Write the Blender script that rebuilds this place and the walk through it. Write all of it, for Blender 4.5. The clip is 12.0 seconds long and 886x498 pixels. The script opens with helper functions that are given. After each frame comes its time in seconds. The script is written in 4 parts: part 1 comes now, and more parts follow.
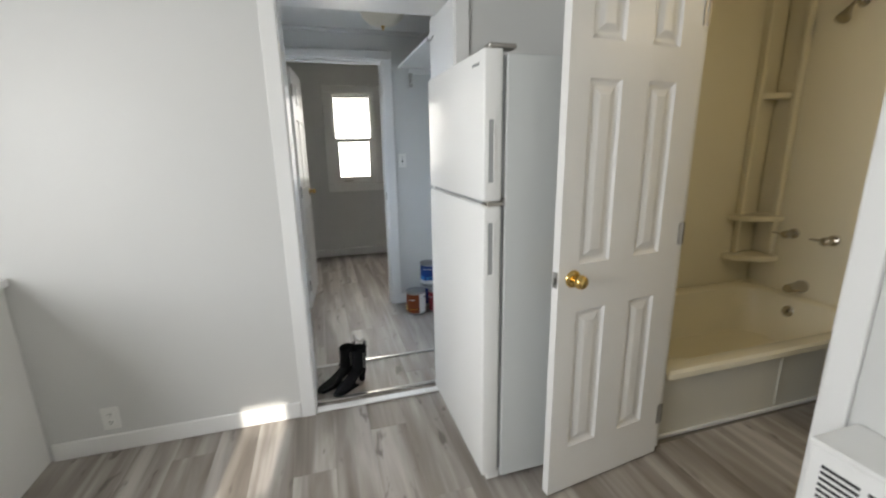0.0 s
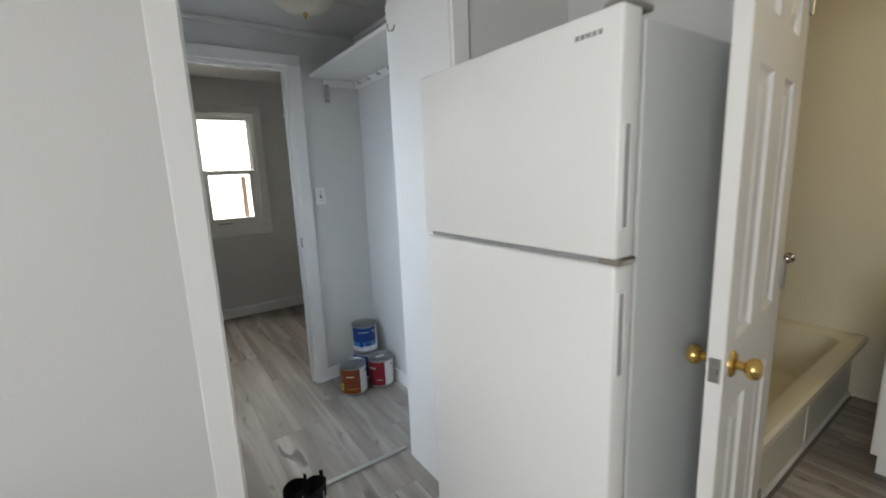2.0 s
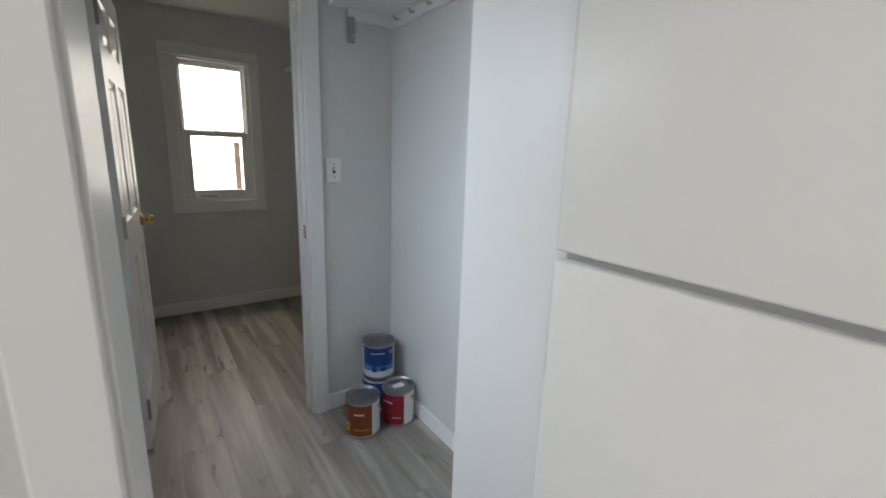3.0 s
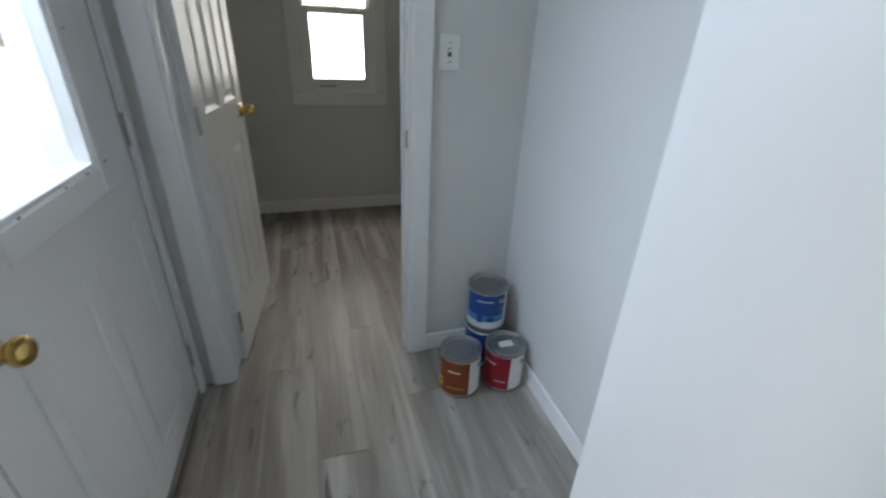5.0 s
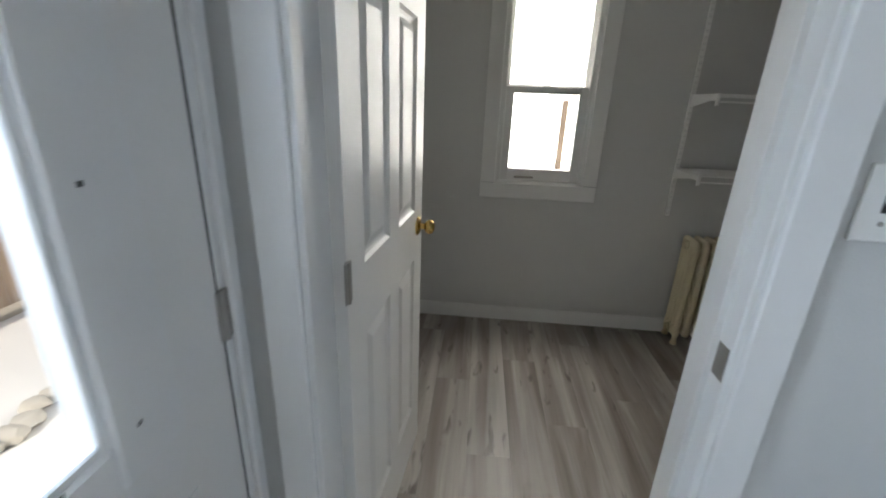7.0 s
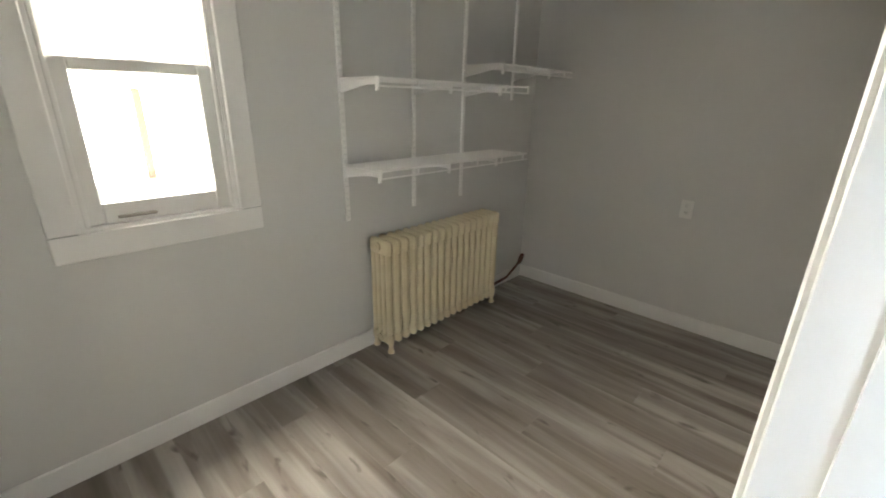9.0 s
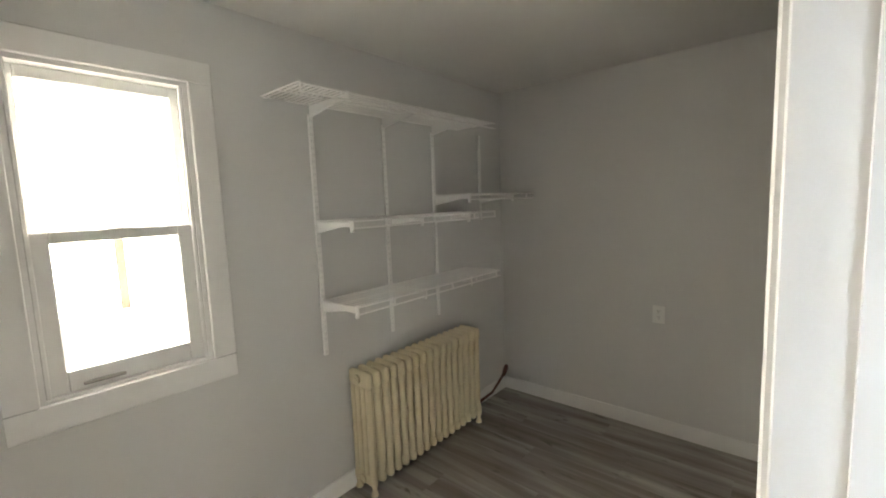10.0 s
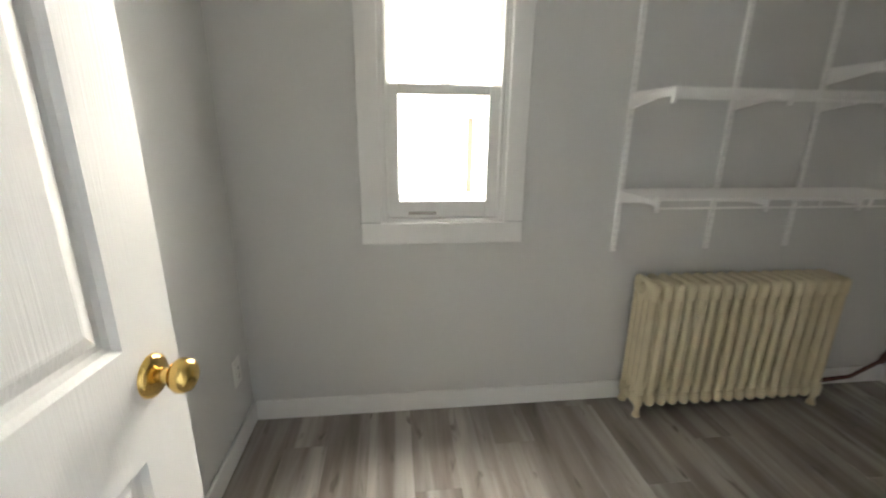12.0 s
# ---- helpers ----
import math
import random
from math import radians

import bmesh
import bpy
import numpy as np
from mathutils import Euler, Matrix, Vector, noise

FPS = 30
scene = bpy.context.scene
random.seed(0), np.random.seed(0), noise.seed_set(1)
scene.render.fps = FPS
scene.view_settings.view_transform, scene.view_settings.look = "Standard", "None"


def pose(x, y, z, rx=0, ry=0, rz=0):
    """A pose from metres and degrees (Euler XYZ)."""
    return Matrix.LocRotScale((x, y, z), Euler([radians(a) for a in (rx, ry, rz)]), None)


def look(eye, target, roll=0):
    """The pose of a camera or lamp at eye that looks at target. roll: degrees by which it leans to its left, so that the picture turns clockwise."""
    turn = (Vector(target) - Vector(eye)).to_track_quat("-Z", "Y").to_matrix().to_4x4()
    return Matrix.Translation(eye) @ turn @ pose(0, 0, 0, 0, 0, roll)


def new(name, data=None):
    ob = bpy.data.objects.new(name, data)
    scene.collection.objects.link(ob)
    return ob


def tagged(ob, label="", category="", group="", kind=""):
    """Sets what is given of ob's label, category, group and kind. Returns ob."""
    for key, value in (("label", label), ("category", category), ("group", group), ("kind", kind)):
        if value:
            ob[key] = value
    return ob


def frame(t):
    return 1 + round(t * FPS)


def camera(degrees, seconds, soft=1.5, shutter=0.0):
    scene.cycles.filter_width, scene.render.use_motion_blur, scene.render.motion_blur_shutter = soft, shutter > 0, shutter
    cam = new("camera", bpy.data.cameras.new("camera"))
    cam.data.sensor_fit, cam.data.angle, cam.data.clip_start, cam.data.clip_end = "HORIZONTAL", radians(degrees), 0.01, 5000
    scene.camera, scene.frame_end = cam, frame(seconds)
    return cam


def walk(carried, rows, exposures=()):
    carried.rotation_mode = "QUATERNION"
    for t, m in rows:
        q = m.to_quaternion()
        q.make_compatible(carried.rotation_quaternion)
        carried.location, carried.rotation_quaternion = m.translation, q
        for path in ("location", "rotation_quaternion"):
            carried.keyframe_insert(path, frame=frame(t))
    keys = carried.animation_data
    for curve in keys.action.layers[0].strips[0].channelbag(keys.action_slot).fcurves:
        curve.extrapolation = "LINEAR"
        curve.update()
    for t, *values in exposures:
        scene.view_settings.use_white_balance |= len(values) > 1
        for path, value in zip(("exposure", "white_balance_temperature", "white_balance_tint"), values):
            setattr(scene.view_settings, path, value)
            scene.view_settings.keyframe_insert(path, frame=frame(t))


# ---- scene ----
cam = camera(93.1, 12.0, soft=1.8, shutter=0.35)
PATH = [
    (0, (0.483, -0.158, 1.403), (1.025, 1.707, 0.924), -1.0),
    (0.5, (0.336, -0.161, 1.441), (1.152, 1.643, 1.156), 1.8),
    (1, (0.27, -0.003, 1.426), (1.09, 1.811, 1.227), 1.2),
    (1.5, (0.257, 0.351, 1.422), (1.241, 2.07, 1.144), -1.6),
    (2, (0.245, 0.717, 1.403), (1.367, 2.333, 1.045), -2.3),
    (2.5, (0.32, 1.109, 1.38), (1.594, 2.603, 0.997), -0.9),
    (3, (0.413, 1.449, 1.373), (1.553, 3.034, 0.938), 1.9),
    (3.2, (0.444, 1.557, 1.369), (1.605, 3.128, 0.942), 3.1),
    (5, (0.697, 1.931, 1.317), (1.252, 3.636, 0.432), 2.6),
    (5.5, (0.657, 2.002, 1.291), (0.71, 3.696, 0.229), 2.7),
    (6, (0.678, 2.169, 1.3), (0.545, 3.836, 0.203), 1.1),
    (6.5, (0.64, 2.482, 1.372), (0.413, 4.318, 0.61), 2.1),
    (8.5, (0.534, 3.484, 1.424), (1.515, 5.13, 0.85), 0.0),
    (9, (0.552, 3.587, 1.385), (1.924, 4.886, 0.727), 1.1),
    (9.5, (0.57, 3.609, 1.45), (2.033, 4.881, 0.958), 0.3),
    (10, (0.569, 3.568, 1.547), (2.075, 4.867, 1.331), -2.2),
    (10.5, (0.56, 3.556, 1.566), (1.805, 5.101, 1.317), -2.1),
    (11, (0.57, 3.491, 1.499), (1.327, 5.327, 1.267), 1.8),
    (11.5, (0.684, 3.512, 1.439), (1.237, 5.4, 1.082), 2.2),
    (12, (0.743, 3.634, 1.335), (0.969, 5.542, 0.781), 0.7),
]
EXPOSURES = [(0, 0.1, 6500, 10), (0.5, -0.05, 6500, 10), (1.5, -0.2, 6500, 10), (2.5, -0.27, 6650, 10), (3.2, -0.4, 6700, 11), (5, -0.27, 6300, 9), (6, 0.05, 6300, 10), (6.5, 0.1, 6350, 10),
             (8.5, 1.25, 6200, 10), (9, 1.6, 6900, 10), (9.5, 1.6, 7100, 10), (10, 1.55, 7050, 11), (10.5, 1.55, 6550, 10), (11, 1.5, 6200, 10), (11.5, 1.4, 6400, 10), (12, 1.5, 6600, 10)]
walk(cam, [(t, look(eye, target, roll)) for t, eye, target, roll in PATH], EXPOSURES)

# ---------------------------------------------------------------- world, sun
SUN_AZ, SUN_EL = (-0.1, -1.0), 27.0          # horizontal way to the sun, height in degrees
world = bpy.data.worlds.new("world")
scene.world = world
world.use_nodes = True
wn = world.node_tree.nodes
sky = wn.new("ShaderNodeTexSky")
sky.sky_type = "NISHITA"
sky.sun_disc = False
sky.sun_elevation = radians(SUN_EL)
sky.sun_rotation = math.atan2(SUN_AZ[0], SUN_AZ[1])
wn["Background"].inputs["Strength"].default_value = 0.15
world.node_tree.links.new(sky.outputs["Color"], wn["Background"].inputs["Color"])

sun_data = bpy.data.lights.new("sun", "SUN")
sun_data.energy, sun_data.angle, sun_data.color = 5.0, radians(0.5), (1.0, 0.93, 0.82)
sun = new("sun", sun_data)
ch = math.cos(radians(SUN_EL)) / math.hypot(*SUN_AZ)
sun.matrix_world = look((0, 0, 30), (-SUN_AZ[0] * ch, -SUN_AZ[1] * ch, 30 - math.sin(radians(SUN_EL))))


def area_lamp(name, eye, target, w, h, watts, colour):
    d = bpy.data.lights.new(name, "AREA")
    d.shape, d.size, d.size_y, d.energy, d.color = "RECTANGLE", w, h, watts, colour
    ob = new(name, d)
    ob.matrix_world = look(eye, target)
    return ob


# daylight of the kitchen's west window, out of the camera's sight
area_lamp("kitchen_window_daylight", (-1.5, 0.0, 1.5), (0, 0.0, 1.35), 1.5, 1.05, 50, (0.98, 0.99, 1.0))
# the open sky before the back door's glass
area_lamp("back_door_daylight", (-0.45, 3.14, 1.97), (1.1, 2.9, 1.2), 0.85, 0.7, 40, (0.66, 0.8, 1.0))
# unseen lamps added beyond the bedroom window: sky above, west fill, warm garden bounce east
area_lamp("bedroom_window_daylight", (0.96, 5.95, 2.42), (0.96, 4.0, 1.2), 1.0, 0.5, 36, (1.0, 0.93, 0.82))
area_lamp("west_fill_lamp", (-0.75, 6.75, 1.75), (0.95, 5.5, 1.5), 1.1, 1.3, 5, (1.0, 0.91, 0.78))
area_lamp("warm_bounce_lamp", (2.2, 7.0, 0.62), (0.95, 5.5, 1.5), 0.8, 0.4, 8, (1.0, 0.82, 0.6))
# the bathroom's warm bulb
bulb_data = bpy.data.lights.new("bathroom_bulb", "POINT")
bulb_data.energy, bulb_data.color, bulb_data.shadow_soft_size = 9.0, (1.0, 0.81, 0.49), 0.06
bulb = new("bathroom_bulb", bulb_data)
bulb.location = (2.75, 0.3, 2.12)


# ---------------------------------------------------------------- materials
def material(name, colour, rough=0.5, metal=0.0, spots=0.06, grain=60.0, bump=0.05, coarse=1.7, dirt=0.0, dirt_colour=(0.3, 0.25, 0.18), spec=0.5, stretch=1.0):
    m = bpy.data.materials.new(name)
    m.use_nodes = True
    n, l = m.node_tree.nodes, m.node_tree.links
    b = n["Principled BSDF"]
    co = n.new("ShaderNodeTexCoord")
    n1, n2 = n.new("ShaderNodeTexNoise"), n.new("ShaderNodeTexNoise")
    n1.inputs["Scale"].default_value, n2.inputs["Scale"].default_value = coarse, grain
    n1.inputs["Detail"].default_value, n2.inputs["Detail"].default_value = 5, 3
    for x in (n1, n2):
        l.new(co.outputs["Object"], x.inputs["Vector"])
    if stretch != 1.0:
        mp = n.new("ShaderNodeMapping")
        mp.inputs["Scale"].default_value = (1, 1, stretch)
        l.new(co.outputs["Object"], mp.inputs["Vector"])
        l.new(mp.outputs[0], n2.inputs["Vector"])
    mix = n.new("ShaderNodeMix")
    mix.data_type = "RGBA"
    dark = [c * (1 - spots) for c in colour]
    light = [min(1, c * (1 + spots * 0.6)) for c in colour]
    mix.inputs[6].default_value, mix.inputs[7].default_value = (*dark, 1), (*light, 1)
    l.new(n1.outputs["Fac"], mix.inputs[0])
    out = mix.outputs[2]
    if dirt:
        n3 = n.new("ShaderNodeTexNoise")
        n3.inputs["Scale"].default_value, n3.inputs["Detail"].default_value = 9, 8
        l.new(co.outputs["Object"], n3.inputs["Vector"])
        r = n.new("ShaderNodeMapRange")
        r.inputs[1].default_value, r.inputs[2].default_value, r.inputs[4].default_value = 0.55, 0.75, dirt
        l.new(n3.outputs["Fac"], r.inputs[0])
        mx = n.new("ShaderNodeMix")
        mx.data_type = "RGBA"
        mx.inputs[7].default_value = (*dirt_colour, 1)
        l.new(r.outputs[0], mx.inputs[0])
        l.new(out, mx.inputs[6])
        out = mx.outputs[2]
    l.new(out, b.inputs["Base Color"])
    rr = n.new("ShaderNodeMapRange")
    rr.inputs[3].default_value, rr.inputs[4].default_value = max(0.02, rough - 0.07), min(1, rough + 0.07)
    l.new(n1.outputs["Fac"], rr.inputs[0])
    l.new(rr.outputs[0], b.inputs["Roughness"])
    b.inputs["Metallic"].default_value = metal
    b.inputs["Specular IOR Level"].default_value = spec
    if bump:
        bp = n.new("ShaderNodeBump")
        bp.inputs["Strength"].default_value, bp.inputs["Distance"].default_value = bump, 0.004
        l.new(n2.outputs["Fac"], bp.inputs["Height"])
        l.new(bp.outputs["Normal"], b.inputs["Normal"])
    return m


def plank_material():
    m = bpy.data.materials.new("grey_wood_plank")
    m.use_nodes = True
    n, l = m.node_tree.nodes, m.node_tree.links
    b = n["Principled BSDF"]
    co, info = n.new("ShaderNodeTexCoord"), n.new("ShaderNodeObjectInfo")
    off = n.new("ShaderNodeMath")
    off.operation = "MULTIPLY"
    off.inputs[1].default_value = 173.0
    l.new(info.outputs["Random"], off.inputs[0])

    def streak(scale, sx, sy, detail, dist=0.0):
        mp = n.new("ShaderNodeMapping")
        mp.inputs["Scale"].default_value = (sx, sy, 1)
        l.new(co.outputs["Object"], mp.inputs["Vector"])
        t = n.new("ShaderNodeTexNoise")
        t.noise_dimensions = "4D"
        t.inputs["Scale"].default_value, t.inputs["Detail"].default_value, t.inputs["Distortion"].default_value = scale, detail, dist
        l.new(mp.outputs[0], t.inputs["Vector"])
        l.new(off.outputs[0], t.inputs["W"])
        return t

    broad, fine = streak(1.0, 10.0, 0.9, 4, 0.6), streak(1.0, 60, 2.2, 4, 0.3)
    knot, vein = streak(1.0, 17, 5.0, 2, 0.8), streak(1.0, 13, 0.4, 2, 0.3)
    ramp = n.new("ShaderNodeValToRGB")
    e = ramp.color_ramp.elements
    e[0].position, e[0].color = 0.32, (0.16, 0.138, 0.117, 1)
    e[1].position, e[1].color = 0.68, (0.43, 0.4, 0.37, 1)
    mid = ramp.color_ramp.elements.new(0.5)
    mid.color = (0.265, 0.237, 0.208, 1)
    l.new(broad.outputs["Fac"], ramp.inputs[0])
    vm = n.new("ShaderNodeMapRange")
    vm.inputs[1].default_value, vm.inputs[2].default_value, vm.inputs[4].default_value = 0.55, 0.68, 0.5
    l.new(vein.outputs["Fac"], vm.inputs[0])
    mv = n.new("ShaderNodeMix")
    mv.data_type = "RGBA"
    mv.inputs[7].default_value = (0.48, 0.455, 0.425, 1)
    l.new(vm.outputs[0], mv.inputs[0])
    l.new(ramp.outputs[0], mv.inputs[6])
    mf = n.new("ShaderNodeMix")
    mf.data_type, mf.blend_type = "RGBA", "OVERLAY"
    mf.inputs[0].default_value = 0.16
    l.new(mv.outputs[2], mf.inputs[6])
    l.new(fine.outputs["Fac"], mf.inputs[7])
    kr = n.new("ShaderNodeMapRange")
    kr.inputs[1].default_value, kr.inputs[2].default_value, kr.inputs[4].default_value = 0.62, 0.72, 0.8
    l.new(knot.outputs["Fac"], kr.inputs[0])
    mk = n.new("ShaderNodeMix")
    mk.data_type = "RGBA"
    mk.inputs[7].default_value = (0.1, 0.085, 0.073, 1)
    l.new(kr.outputs[0], mk.inputs[0])
    l.new(mf.outputs[2], mk.inputs[6])
    hv = n.new("ShaderNodeHueSaturation")
    vr = n.new("ShaderNodeMapRange")
    vr.inputs[3].default_value, vr.inputs[4].default_value = 1.05, 1.13
    l.new(info.outputs["Random"], vr.inputs[0])
    l.new(vr.outputs[0], hv.inputs["Value"])
    l.new(mk.outputs[2], hv.inputs["Color"])
    l.new(hv.outputs[0], b.inputs["Base Color"])
    rr = n.new("ShaderNodeMapRange")
    rr.inputs[3].default_value, rr.inputs[4].default_value = 0.34, 0.5
    l.new(fine.outputs["Fac"], rr.inputs[0])
    l.new(rr.outputs[0], b.inputs["Roughness"])
    bp = n.new("ShaderNodeBump")
    bp.inputs["Strength"].default_value, bp.inputs["Distance"].default_value = 0.12, 0.002
    l.new(fine.outputs["Fac"], bp.inputs["Height"])
    l.new(bp.outputs["Normal"], b.inputs["Normal"])
    return m


def board_material():
    m = plank_material()
    m.name = "cedar_fence_board"
    for nd in m.node_tree.nodes:
        if nd.bl_idname == "ShaderNodeValToRGB":
            cols = ((0.27, 0.19, 0.13, 1), (0.37, 0.27, 0.19, 1), (0.46, 0.36, 0.27, 1))
            for e, c in zip(nd.color_ramp.elements, cols):
                e.color = c
        if nd.bl_idname == "ShaderNodeMapping":
            nd.inputs["Rotation"].default_value = (radians(90), 0, 0)
    return m


def glass_material():
    m = bpy.data.materials.new("clear_glass")
    m.use_nodes = True
    b = m.node_tree.nodes["Principled BSDF"]
    b.inputs["Base Color"].default_value = (0.97, 0.98, 0.98, 1)
    b.inputs["Transmission Weight"].default_value = 1
    b.inputs["Roughness"].default_value = 0.0
    b.inputs["IOR"].default_value = 1.1
    return m


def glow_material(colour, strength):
    m = bpy.data.materials.new("glowing_backdrop_sheet")
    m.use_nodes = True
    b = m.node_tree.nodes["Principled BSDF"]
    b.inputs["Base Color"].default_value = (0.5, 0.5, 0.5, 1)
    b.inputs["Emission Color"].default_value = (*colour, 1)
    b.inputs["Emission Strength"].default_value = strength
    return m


# emission of the added backdrop sheet, strong enough to light the bedroom
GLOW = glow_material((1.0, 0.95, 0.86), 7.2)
WALL = material("grey_wall_paint", (0.64, 0.642, 0.625), 0.46, spots=0.035, grain=190, bump=0.16)
TRIM = material("white_trim_paint", (0.8, 0.8, 0.785), 0.4, spots=0.03, grain=45, bump=0.08)
DOORP = material("white_door_paint", (0.8, 0.79, 0.765), 0.35, spots=0.03, grain=230, bump=0.13, stretch=0.035, dirt=0.06, dirt_colour=(0.6, 0.56, 0.48))
CEIL = material("ceiling_paint", (0.72, 0.72, 0.7), 0.7, spots=0.03, grain=120, bump=0.2)
BCEIL = material("bathroom_ceiling_panel", (0.7, 0.66, 0.52), 0.6, grain=120, bump=0.2)
PLANK = plank_material()
SUBFLOOR = material("dark_joint", (0.2, 0.18, 0.16), 0.8)
FRIDGE = material("white_enamel", (0.82, 0.82, 0.8), 0.33, spots=0.015, grain=260, bump=0.07)
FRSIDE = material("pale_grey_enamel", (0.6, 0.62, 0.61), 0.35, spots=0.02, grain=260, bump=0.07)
GASKET = material("grey_rubber", (0.3, 0.31, 0.31), 0.6)
POCKET = material("grey_plastic", (0.36, 0.37, 0.37), 0.45)
BRASS = material("polished_brass", (0.72, 0.5, 0.17), 0.16, metal=1, spots=0.12, grain=30, bump=0.02)
SLOTGREY = material("pale_grey_slot", (0.66, 0.66, 0.65), 0.5)
STEEL = material("brushed_steel", (0.55, 0.54, 0.52), 0.3, metal=1, spots=0.1)
CHROME = material("dull_chrome", (0.5, 0.47, 0.42), 0.2, metal=1, spots=0.15, coarse=20)
DARKHW = material("painted_hinge_metal", (0.4, 0.38, 0.35), 0.4, metal=0.8, spots=0.2)
TUB = material("cream_acrylic", (0.78, 0.73, 0.58), 0.2, spots=0.02, grain=20, bump=0.02)
APRON = material("white_panel", (0.68, 0.66, 0.58), 0.4, spots=0.05)
PLATE = material("white_plastic", (0.78, 0.78, 0.75), 0.35, spots=0.02)
SLOT = material("black_slot", (0.02, 0.02, 0.02), 0.6)
IRON = material("cream_radiator_paint", (0.74, 0.65, 0.46), 0.42, spots=0.1, grain=70, bump=0.25, dirt=0.3, dirt_colour=(0.42, 0.31, 0.17))
RUST = material("rusty_pipe", (0.13, 0.05, 0.035), 0.6, spots=0.4, coarse=30, bump=0.3)
WIRE = material("white_coated_wire", (0.88, 0.88, 0.86), 0.35, spots=0.02)
TIN = material("can_tinplate", (0.36, 0.37, 0.38), 0.3, metal=1, spots=0.15, coarse=12, dirt=0.3, dirt_colour=(0.5, 0.48, 0.42))
LBLUE = material("blue_label", (0.008, 0.042, 0.2), 0.35, spots=0.08)
LSKY = material("sky_blue_label", (0.05, 0.22, 0.48), 0.35)
LRED = material("red_label", (0.22, 0.005, 0.016), 0.35, spots=0.08)
LORANGE = material("orange_brown_label", (0.2, 0.042, 0.008), 0.35, spots=0.12)
LYELLOW = material("yellow_label", (0.75, 0.5, 0.05), 0.4)
LWHITE = material("white_label", (0.72, 0.73, 0.73), 0.4, spots=0.05, coarse=9)
SUEDE = material("black_suede", (0.007, 0.007, 0.008), 0.85, spots=0.3, grain=200, bump=0.3, spec=0.2)
GREYPAINT = material("grey_garage_paint", (0.5, 0.49, 0.47), 0.5, spots=0.08, coarse=6)
GLASS = glass_material()
BOWL = material("frosted_lamp_glass", (0.66, 0.62, 0.52), 0.3, spots=0.08)
CONCRETE = material("pale_concrete", (0.62, 0.6, 0.57), 0.85, spots=0.12, grain=40, bump=0.3)
SOIL = material("dry_ground", (0.34, 0.3, 0.24), 0.95, spots=0.3, grain=8, bump=0.4)
STUCCO = material("white_stucco", (0.8, 0.79, 0.76), 0.8, spots=0.05, grain=80, bump=0.3)
SHINGLE = material("brown_roof_shingle", (0.25, 0.17, 0.12), 0.85, spots=0.25, coarse=12, bump=0.4)
BROWN = material("brown_painted_wood", (0.22, 0.14, 0.09), 0.6, spots=0.15, coarse=8)
FENCE = board_material()
BIN = material("green_plastic", (0.22, 0.5, 0.4), 0.45, spots=0.06)
BARK = material("grey_bark", (0.2, 0.15, 0.11), 0.9, spots=0.3, coarse=14, bump=0.5)
LEAF = material("spring_leaf", (0.1, 0.13, 0.04), 0.6, spots=0.3, coarse=3)
STONE = material("garden_stone", (0.4, 0.37, 0.32), 0.9, spots=0.25, coarse=8, bump=0.4)


# ---------------------------------------------------------------- mesh helpers
def box(bm, x0, x1, y0, y1, z0, z1, bevel=0.0, seg=1):
    vs = [bm.verts.new((x, y, z)) for x in (x0, x1) for y in (y0, y1) for z in (z0, z1)]
    fs = [bm.faces.new([vs[i] for i in q]) for q in ((0, 1, 3, 2), (4, 6, 7, 5), (0, 4, 5, 1), (2, 3, 7, 6), (0, 2, 6, 4), (1, 5, 7, 3))]
    if bevel:
        es = list({e for f in fs for e in f.edges})
        bmesh.ops.bevel(bm, geom=es, offset=bevel, segments=seg, profile=0.5, affect="EDGES")
    return bm


def B(*a, **k):
    return box(bmesh.new(), *a, **k)


def lathe(bm, profile, m=None, seg=24):
    """A surface of revolution round local z: profile of (radius, height)."""
    m = m or Matrix()
    rings = []
    for r, z in profile:
        if r < 1e-6:
            rings.append([bm.verts.new(m @ Vector((0, 0, z)))])
        else:
            rings.append([bm.verts.new(m @ Vector((r * math.cos(a), r * math.sin(a), z))) for a in (2 * math.pi * i / seg for i in range(seg))])
    for a, b in zip(rings, rings[1:]):
        for i in range(seg):
            j = (i + 1) % seg
            if len(a) == 1 and len(b) > 1:
                bm.faces.new((a[0], b[i], b[j]))
            elif len(b) == 1 and len(a) > 1:
                bm.faces.new((a[i], a[j], b[0]))
            elif len(a) > 1:
                bm.faces.new((a[i], a[j], b[j], b[i]))
    return bm


def tube(bm, pts, r, seg=8):
    """A round bar through the points, closed at both ends. r: a radius, or one for each point."""
    pts = [Vector(p) for p in pts]
    rs = r if isinstance(r, (list, tuple)) else [r] * len(pts)
    rings, side = [], None
    for i, p in enumerate(pts):
        d = (pts[min(i + 1, len(pts) - 1)] - pts[max(i - 1, 0)]).normalized()
        if side is None:
            side = d.orthogonal().normalized()
        side = (side - d * side.dot(d)).normalized()
        up = d.cross(side)
        rings.append([bm.verts.new(p + rs[i] * (math.cos(a) * side + math.sin(a) * up)) for a in (2 * math.pi * k / seg for k in range(seg))])
    for a, b in zip(rings, rings[1:]):
        for i in range(seg):
            bm.faces.new((a[i], a[(i + 1) % seg], b[(i + 1) % seg], b[i]))
    bm.faces.new(rings[0][::-1])
    bm.faces.new(rings[-1])
    return bm


